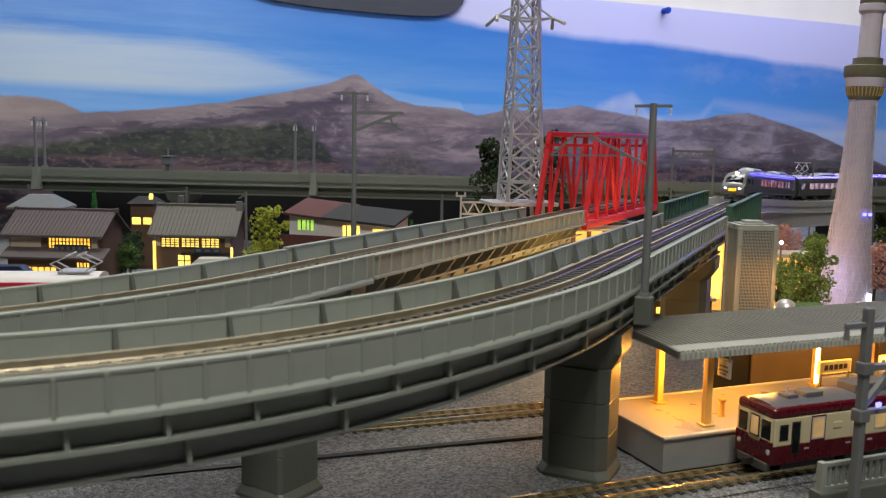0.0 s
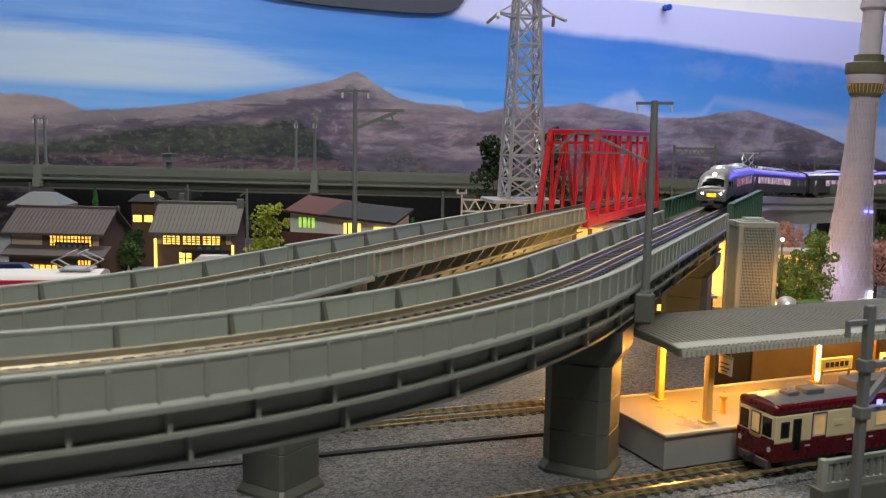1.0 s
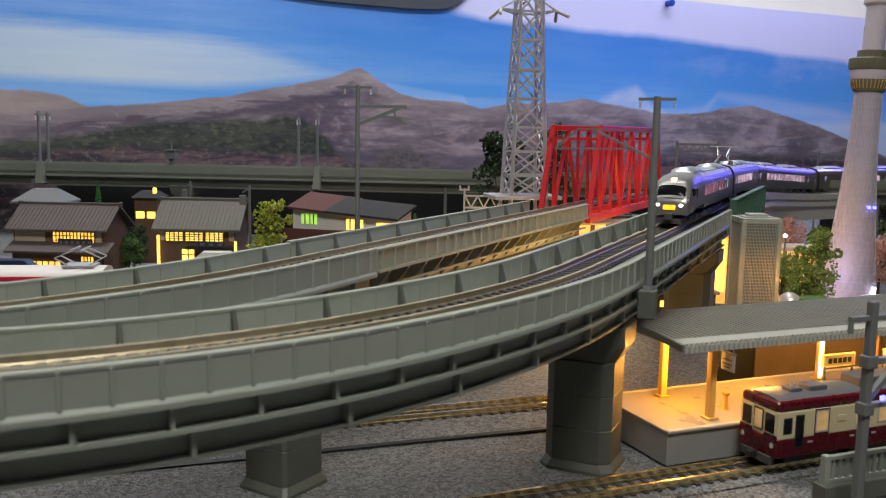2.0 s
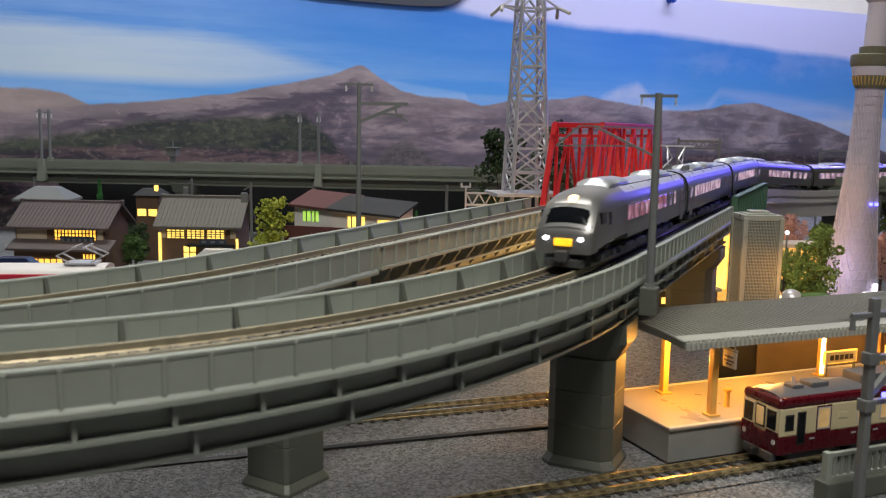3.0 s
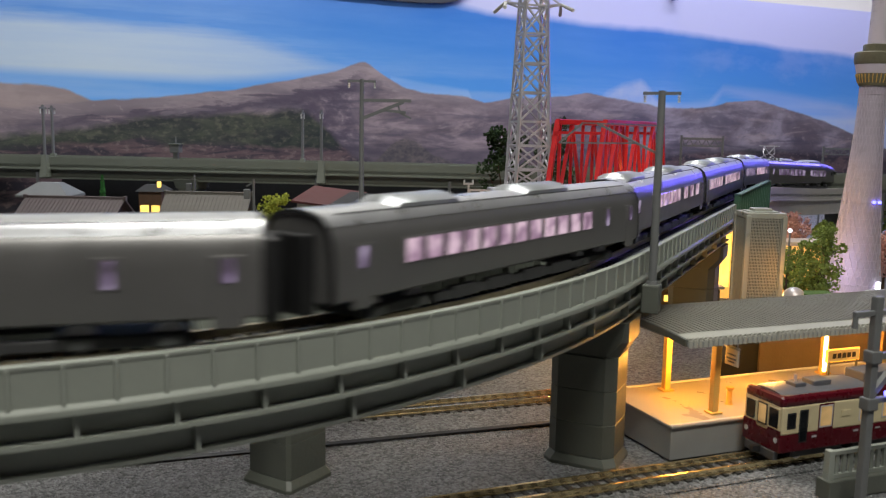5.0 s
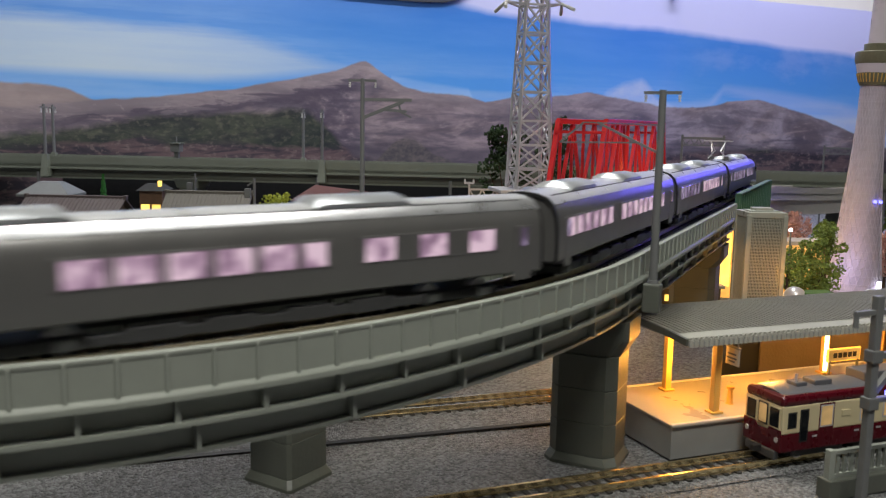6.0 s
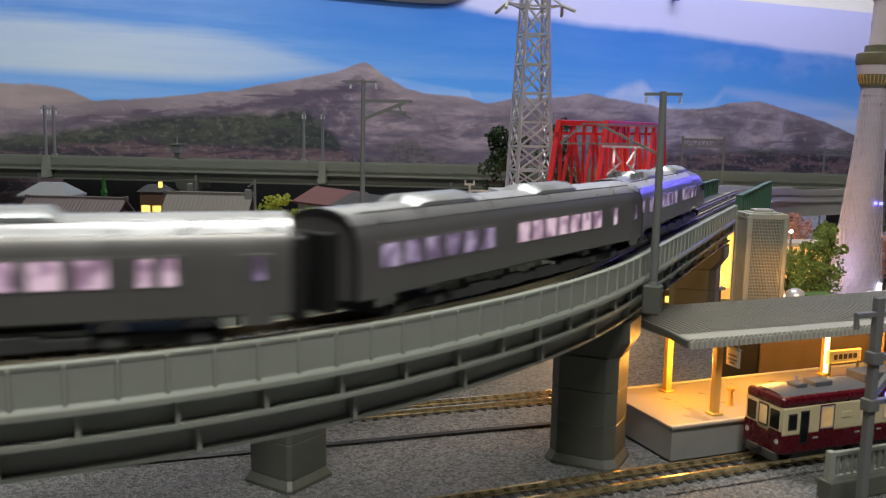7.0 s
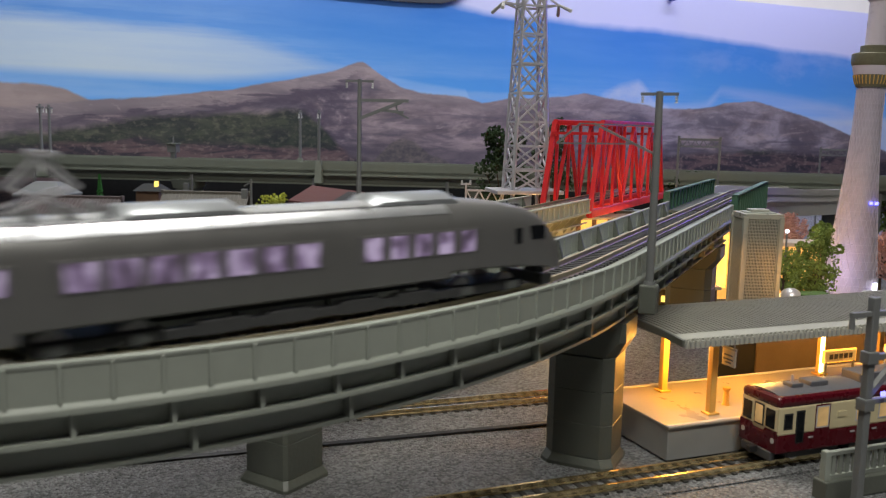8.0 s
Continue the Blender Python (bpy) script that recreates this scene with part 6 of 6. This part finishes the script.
def city():
    k = 0
    for px, dd, hh, sp, mat, lab in ((1430, 520, 58, 12, LEAF, "leafy green foam tree beside the office tower"), (1452, 545, 62, 11, LEAF, "leafy green foam tree near the tower"), (1455, 700, 48, 15, LEAF, "round green foam tree beside the street"), (1385, 600, 40, 14, LEAF, "round green foam tree beside the street"), (1398, 720, 54, 11, BLOSSOM, "pink blossom foam tree in spring colour"), (1376, 740, 54, 10, BLOSSOM, "pink blossom foam tree in spring colour"), (1558, 650, 48, 14, BLOSSOM, "pink blossom foam tree in spring colour"), (1590, 700, 46, 15, BLOSSOM, "pink blossom foam tree in spring colour"), (1560, 900, 78, 22, LEAF, "round green foam tree beside the street"), (1600, 900, 80, 24, LEAF, "round green foam tree beside the street"), (1215, 900, 78, 20, LEAF_DARK, "dark green foam tree by the track"), (1180, 900, 76, 20, LEAF_DARK, "dark green foam tree by the track")):
        k += 1
        x, y = ray_place(px, 0, dd)
        clump_tree("tree", P(x, y, 0), hh, sp, mat, lab, "tree", 90 + k)
    # low garden buildings with a dome
    x, y = ray_place(1424, 0, 470)
    g = thing("garden_hall", P(x, y, 0, 8), "low grey hall with green roof garden and silver dome", "building")
    for i, (w, z) in enumerate(((22, 19), (19, 25), (14, 29))):
        part("terrace", box(B(), -w, w, -12 + i * 3, 16, -1 if i == 0 else z - 6, z, 0.4), PLATFORM_TOP, g)
    part("roof_garden", box(B(), -2, 16, -7, 8, 29, 32, 1.0), GRASS, g, "green roof garden")
    part("dome", lathe(B(), [(6 * math.cos(a), 29 + 5.5 * math.sin(a)) for a in [math.pi / 2 * i / 8 for i in range(8)]], 20, -5, 4), SILVER, g, "silver dome", smooth=60)
    x, y = ray_place(1406, 0, 640)
    h = thing("lit_shop", P(x, y, 0), "low shop with orange-lit front", "building")
    # The wall itself glows in place of orange light cast on it.
    part("wall", box(B(), -16, 18, 0, 20, -1, 36, 0.4), CITY_WARM, h, "front with orange lamplight put in as glow")
    part("roof", box(B(), -18, 20, -2, 22, 36, 39, 0.5), PLASTER, h)
    for i in range(5):
        part("pilaster", box(B(), -16 + i * 8, -14.6 + i * 8, -0.8, 0.2, -1, 36), WOODWALL, h)
    x, y = ray_place(1386, 0, 610)
    l = thing("street_lamp", P(x, y, 0), "model street lamp with white glowing head", "lamp", "street lamps")
    part("post", rod(B(), (0, 0, -1), (0, 0, 50), 0.9, 0.7, 8), POLE, l)
    part("lamp_head", lathe(B(), [(0.5, 49), (1.5, 50.0), (1.5, 50.8), (0.6, 51.8)], 16), LED_WHITE, l, "glowing white lamp head", smooth=50)
    x, y = ray_place(1262, 0, 620)
    h = thing("warm_shop", P(x, y, 0, -6), "shop with brightly lit yellow front under the viaduct", "building")
    # Yellow lamplight on this wall is put in as emission.
    part("wall", box(B(), -8, 10, 0, 18, -1, 50, 0.4), CITY_WARM, h, "front with yellow lamplight put in as glow")
    part("window", box(B(), -1, 8, -0.6, 0.2, 8, 46, 0.2), LIT_YELLOW, h, "glowing shop window")
    part("roof", box(B(), -10, 12, -2, 20, 50, 53, 0.5), PLASTER, h)
    x, y = ray_place(1175, 0, 540)
    h = thing("low_wall_building", P(x, y, 0, 5), "low brown building with lit openings under the viaduct", "building")
    part("wall", box(B(), -20, 34, 0, 20, -1, 20, 0.4), BOARD_BROWN, h)
    part("roof", box(B(), -22, 36, -2, 22, 20, 22, 0.4), PLASTER, h)
    for i in range(2, 7):
        part("window", box(B(), -16 + i * 7, -12 + i * 7, -0.5, 0.2, 12, 16, 0.2), LIT_YELLOW, h, "glowing window")
    # Block added to supply the yellow glow below the red bridge.
    x, y = ray_place(1062, 0, 600)
    h = thing("bridge_glow_block", P(x, y, 0, 20), "added glowing block for the yellow light under the bridge", "building")
    part("wall", box(B(), -34, 60, 0, 20, -1, 57, 0.4), CITY_WARM, h, "front with yellow lamplight put in as glow")
    part("roof", box(B(), -36, 62, -2, 22, 57, 58.5, 0.4), PLASTER, h)
    for i in range(8):
        part("pilaster", box(B(), -34 + i * 12, -31 + i * 12, -1, 0.2, -1, 57), WOODWALL, h)
    for px, dd, mat in ((1556, 560, CARWHITE), (1580, 560, CARBLUE)):
        x, y = ray_place(px, 0, dd)
        c = thing("city_car", P(x, y, 0, 15), "small model car parked near the tower", "car", "city cars")
        part("pavement_block", box(B(), -16, 16, -9, 9, -1, 9, 0.3), PLATFORM_TOP, c, "beige pavement block")
        part("body", loft(B(), [[(-12, -5.5, 10.5), (12, -5.5, 10.5), (12, 5.5, 10.5), (-12, 5.5, 10.5)], [(-12, -5.5, 14), (12, -5.5, 14), (12, 5.5, 14), (-12, 5.5, 14)], [(-7, -5, 18), (7, -5, 18), (7, 5, 18), (-7, 5, 18)]]), mat, c)
        for sx in (-7, 7):
            for sy in (-5, 5):
                part("wheel", rod(B(), (sx, sy - 0.8, 10.8), (sx, sy + 0.8, 10.8), 1.9, None, 12), BLACK, c)
    # gantry masts over the far tracks
    for px, dd, up in ((1221, 800, RZ - 7), (1464, 1000, RZ - 17)):
        x, y = ray_place(px, 0, dd)
        g = thing("gantry", P(x, y, up - RZ, -18), "thin grey catenary gantry over the far track", "gantry", "gantries")
        for x in (-18, 18):
            part("post", box(B(), x - 1, x + 1, -1, 1, RZ - up - 1, RZ + 48), POLE, g)
        part("beam", box(B(), -18, 18, -1, 1, RZ + 44, RZ + 46), POLE, g)
        part("lower_beam", box(B(), -18, 18, -0.7, 0.7, RZ + 38, RZ + 39.2), POLE, g)
        for i in range(10):
            part("brace", beam(B(), (-18 + i * 3.6, 0, RZ + 38.5 if i % 2 else RZ + 45), (-14.4 + i * 3.6, 0, RZ + 45 if i % 2 else RZ + 38.5), 0.8), POLE, g)


city()


# ---- the express train ----
CAR, PITCH, HALF = 133.0, 140.0, 9.7
SKIN_BASE = [(-8.9, 3.4), (-9.6, 5.0), (-9.7, 9.0), (-9.6, 15.0), (-9.2, 18.6), (-8.2, 21.4), (-6.4, 23.3), (-3.6, 24.3), (0.0, 24.7), (3.6, 24.3), (6.4, 23.3), (8.2, 21.4), (9.2, 18.6), (9.6, 15.0), (9.7, 9.0), (9.6, 5.0), (8.9, 3.4), (0.0, 3.2)]
SKIN = [(x, z + 1.0 + (1.9 if z < 4 else 0.9 if z < 6 else 0.0)) for x, z in SKIN_BASE]
GRAIN.append((0.00096, 0.001, 0.00088))


NOSE = [(36, 25.7, 1.0), (28, 25.4, 1.0), (20, 24.7, 0.998), (13, 23.5, 0.992), (9, 22.2, 0.986), (6.8, 20.8, 0.98), (5.0, 18.9, 0.972), (3.2, 16.6, 0.962), (1.6, 14.3, 0.945), (0.6, 12.6, 0.92), (0.0, 10.9, 0.88)]


def nose_ring(y, top, wide, back):
    """A ring of the cab at y, its crown at top; back runs from 1 at the full body to 0 at the tip."""
    low = 4.6 + 1.4 * back
    ring = []
    for x, z in SKIN:
        k = (z - 4.2) / (25.7 - 4.2)
        square = 9.3 * math.copysign(min(1.0, abs(x) / 5.6), x) if z > 18 else x
        x += (square - x) * 0.75 * (1 - back) if x else 0.0
        ring.append((x * wide * (1 - 0.05 * (1 - back) * k), y, low + (top - low) * k))
    return ring


def express_car(label, groups, cab=0, pantograph=False, units=(-18, 33)):
    """One car; local y runs along it, the leading end at +CAR/2; groups: window rows (first, pitch, count, width)."""
    t = thing("express_car", P(0, 0, 0), label, "train car", "express train cars")
    h = CAR / 2
    body = [[(x, y, z) for x, z in SKIN] for y in ((-h if cab != -1 else -h + 36), (h if cab != 1 else h - 36))]
    part("body", loft(B(), body), BODY, t, "dark gunmetal body shell", smooth=35)
    # paler roof skin laid on top; the lamp's white sheen is in its colour
    top = [(x * 1.012, z + 0.12) for x, z in SKIN[5:12]]
    inner = [(x * 0.97, z - 0.3) for x, z in reversed(SKIN[5:12])]
    ys = (-h + (36 if cab == -1 else 0.2), h - (36 if cab == 1 else 0.2))
    part("roof_skin", loft(B(), [[(x, y, z) for x, z in top + inner] for y in ys]), BODY_ROOF, t, "metallic roof with lamp sheen in its colour", smooth=35)
    if cab:
        c = cab
        rings = [nose_ring(c * (h - d), z, wd, min(1.0, d / 24)) for d, z, wd in NOSE]
        part("cab_nose", loft(B(), rings), BODY, t, "sloping gunmetal cab nose", smooth=50)
        # raked windscreen on the slope, with its surround
        for name, mat, up, wide, d0, d1, z0, z1 in (("windscreen_frame", BODY, 0.1, 8.5, 0.9, 6.6, 13.5, 20.5), ("windscreen", DARK_GLASS, 0.45, 8.0, 1.8, 5.2, 14.6, 19.0)):
            sec = [[(-wide * q, c * (h - d), z - 2.6), (-wide * q, c * (h - d), z - 1.5 + up), (-wide * 0.55, c * (h - d), z + up - 0.2), (0, c * (h - d), z + up + 0.15), (wide * 0.55, c * (h - d), z + up - 0.2), (wide * q, c * (h - d), z - 1.5 + up), (wide * q, c * (h - d), z - 2.6)] for d, z, q in ((d0, z0, 1.0), ((d0 + d1) / 2, (z0 + z1) / 2 + 0.15, 0.97), (d1, z1, 0.93))]
            part(name, loft(B(), sec), mat, t, "black raked windscreen" if mat is DARK_GLASS else "gunmetal windscreen surround", smooth=40)
        for sx in (-1, 1):
            part("cab_side_window", box(B(), sx * 8.9 - 0.6, sx * 8.9 + 0.6, c * (h - 9.0) - 2.4, c * (h - 9.0) + 2.4, 14.2, 18.0, 0.3), DARK_GLASS, t)
            part("cab_door_window", box(B(), sx * 9.35 - 0.3, sx * 9.35 + 0.3, c * (h - 15.5) - 1.0, c * (h - 15.5) + 1.0, 13.4, 17.6, 0.2), DARK_GLASS, t)
            lamp = HEADLIGHT if c == 1 else BLACK
            part("headlight", box(B(), sx * 5.2 - 0.85, sx * 5.2 + 0.85, c * h - 1.6, c * h + 0.7, 9.2, 10.6, 0.5), lamp, t, "bright white headlight" if c == 1 else "dark tail lamp")
        part("headsign", box(B(), -2.7, 2.7, c * h - 1.6, c * h + 0.7, 7.6, 10.0, 0.3), AMBER if c == 1 else DARK_GLASS, t, "amber glowing head sign" if c == 1 else "dark tail sign")
        part("roof_lamp", box(B(), -1.1, 1.1, c * (h - 8.6) - 1.6, c * (h - 8.6) + 1.8, 20.6, 23.0, 0.5), TOPLIGHT if c == 1 else BLACK, t, "warm glowing roof lamp" if c == 1 else "dark roof lamp")
        part("coupler_box", box(B(), -1.9, 1.9, c * h - 1.5, c * h + 2.2, 2.6, 6.2, 0.4), CHASSIS, t, "grey coupler")
        part("pilot", loft(B(), [[(-7, c * (h - 5), 0.9), (7, c * (h - 5), 0.9), (7, c * (h - 5), 4), (-7, c * (h - 5), 4)], [(-5.4, c * (h + 0.4), 0.9), (5.4, c * (h + 0.4), 0.9), (5.4, c * (h + 0.6), 3.2), (-5.4, c * (h + 0.6), 3.2)]]), CHASSIS, t, "dark snow plough")
    for e in (-1, 1):
        if e != cab:
            part("gangway", box(B(), -5, 5, min(e * h, e * (h + 3.2)), max(e * h, e * (h + 3.2)), 4, 21, 0.5), BLACK, t, "black gangway bellows")
            part("end_rim", loft(B(), [[(x * k, e * (h + d), 13 + (z - 13) * k) for x, z in SKIN] for d, k in ((-0.4, 1.006), (0.3, 1.006), (0.4, 0.94), (-0.4, 0.93))]), BLACK, t, "black end rim")
    # windows on both sides
    for side in (-1, 1):
        for first, pitch, count, width, mat in groups:
            band = part("window_band", box(B(), side * 9.55 - 0.2, side * 9.55 + 0.2, -h + first - 1.0, -h + first + pitch * (count - 1) + width + 1.0, 12.4, 18.7, 0.1), BODY, t, "dark window strip")
            for k in range(count):
                y = -h + first + k * pitch
                part("window", box(B(), side * 9.6 - 0.3, side * 9.6 + 0.3, y + 0.25, y + width - 0.25, 12.9, 18.2, 0.15), mat, band, "glowing pink-white window")
        for y in (-h + 6, h - 8) if not cab else (-cab * (h - 7),):
            part("door", box(B(), side * 9.55 - 0.22, side * 9.55 + 0.22, y - 2.6, y + 2.6, 4.6, 18.6, 0.15), BODY, t, "plain gunmetal door")
            part("door_window", box(B(), side * 9.6 - 0.35, side * 9.6 + 0.35, y - 1.0, y + 1.0, 13.4, 18.0, 0.1), DIM_PINK, t)
        part("skirt_box", box(B(), side * 7.4 - 1.2, side * 7.4 + 1.2, -34, 34, 1.4, 3.6, 0.3), CHASSIS, t)
        for y in (-26, -12, 4, 18):
            part("equipment_box", box(B(), side * 7.8 - 1.0, side * 7.8 + 1.2, y, y + 10, 1.2, 4.4, 0.3), CHASSIS, t)
    arch = [(-1.0, 0.0), (-0.93, 0.55), (-0.6, 0.88), (0.0, 1.0), (0.6, 0.88), (0.93, 0.55), (1.0, 0.0)]
    for y in units:
        rings = [[(a * wd, y + d, 23.6 + b * up) for a, b in arch] for d, wd, up in ((-12.5, 5.4, 1.3), (-9.6, 6.2, 3.9), (9.6, 6.2, 3.9), (12.5, 5.4, 1.3))]
        part("roof_unit", loft(B(), rings), UNIT, t, "silver air conditioner", smooth=35)
    for x in (-5.9, 5.9):
        part("roof_rail", box(B(), x - 0.14, x + 0.14, ys[0] + 4, ys[1] - 4, 24.35, 24.85), CHASSIS, t, "dark seam along the roof")
    for y in (-44, 44):
        part("bogie", box(B(), -7, 7, y - 11, y + 11, 1.0, 3.6, 0.4), CHASSIS, t, "dark grey bogie")
        for dy in (-7, 7):
            for x in (-4.5, 4.5):
                part("wheel", rod(B(), (x - 0.9, y + dy, 2.7), (x + 0.9, y + dy, 2.7), 2.7, None, 18), SILVER, t, "metal wheel", smooth=40)
            for sx in (-1, 1):
                part("axle_box", box(B(), sx * 7 - 0.7, sx * 7 + 0.9, y + dy - 1.8, y + dy + 1.8, 1.2, 3.4, 0.3), POLE, t)
    if pantograph:
        y = 50
        part("roof_gear", box(B(), -4.5, 4.5, y - 11, y + 13, 24.2, 25.4, 0.3), UNIT, t, "silver roof gear")
        for k in range(6):
            part("roof_insulator", rod(B(), (-4 + 8 * (k % 2), y - 9 + 6 * (k // 2), 25), (-4 + 8 * (k % 2), y - 9 + 6 * (k // 2), 27.6), 1.0, 0.8, 8), POLE, t)
        for x in (-4, 4):
            for a, b in (((x, y - 5, 26.6), (x * 0.6, y + 5, 31)), ((x * 0.6, y + 5, 31), (x, y - 1, 37)), ((x, y + 7, 26.6), (x * 0.6, y - 5, 31)), ((x * 0.6, y - 5, 31), (x, y + 1, 37))):
                part("pantograph_arm", beam(B(), a, b, 0.5), SILVER, t)
        part("contact_bar", beam(B(), (-8, y, 37.2), (8, y, 37.2), 0.8), SILVER, t, "raised contact bar")
    return t


LP, DP, SEATS = LIT_PINK, DIM_PINK, SEAT_PINK
TRAIN = [
    express_car("leading gunmetal express car with lit headlights and amber sign", [(21.3, 1, 1, 3.0, LP), (29.2, 1, 1, 4.2, DP), (39, 7.9, 2, 6.6, SEATS), (59, 8.0, 5, 6.8, SEATS)], 1, False, (-41, 27)),
    express_car("gunmetal express car with one long window row and pantograph", [(23.6, 1, 1, 2.1, DP), (44.3, 6.8, 11, 5.5, LP), (126, 1, 1, 2.6, DP)], 0, True, (-11, 22)),
    express_car("gunmetal express car with one long row of lit windows", [(20, 1, 1, 2.2, DP), (31, 6.9, 12, 5.5, LP)], 0, False, (-18, 33)),
    express_car("gunmetal express car with a row and three spaced windows", [(14.3, 13.2, 3, 7.6, LP), (56.5, 1, 1, 5.4, LP), (63, 8.6, 5, 7.4, LP)], 0, False, (-21, 46)),
    express_car("gunmetal express car with two lit window rows", [(19, 3.8, 2, 2.7, LP), (29.6, 6.75, 7, 5.4, LP), (85.0, 6.95, 6, 5.6, LP)], 0, False, (-18, 34)),
    express_car("gunmetal express car with two partly dark window rows", [(18.8, 1, 1, 2.5, LP), (29.4, 6.7, 7, 5.5, LP), (85.6, 6.95, 6, 5.5, DP)], 0, False, (-18, 32)),
    express_car("rear gunmetal express car with pantograph and dark tail lamps", [(29.3, 6.35, 5, 4.7, DP), (69.7, 6.9, 7, 5.6, DP)], -1, True, (-24, 28)),
]
HEAD = [(0.0, 452.0), (0.5, 380.0), (1.0, 308.0), (1.5, 236.0), (2.0, 156.0), (2.8, 17.0), (3.0, -22.0), (3.5, -127.0), (4.0, -233.0), (4.5, -347.0), (5.5, -594.0), (6.5, -840.0), (7.0, -959.0), (8.0, -1197.0)]


def head_at(t):
    for (a, p), (b, q) in zip(HEAD, HEAD[1:]):
        if t <= b:
            return p + (q - p) * (t - a) / (b - a)


def motions():
    """The express runs along the first viaduct, each car on its own two bogies."""
    for k, car in enumerate(TRAIN):
        rows = []
        for i in range(41):
            t = i * 0.2
            s = head_at(t) + (k * PITCH + CAR / 2) / 0.85
            ax, ay, _ = A.at(s - 52)
            bx, by, _ = A.at(s + 52)
            turn = math.degrees(math.atan2(-(ax - bx), ay - by))
            za, zb = A.rise(s - 52), A.rise(s + 52)
            rows.append((t, P((ax + bx) / 2, (ay + by) / 2, RZ + (za + zb) / 2, turn, math.degrees(math.atan2(za - zb, 104)))))
        walk(car, rows)


motions()
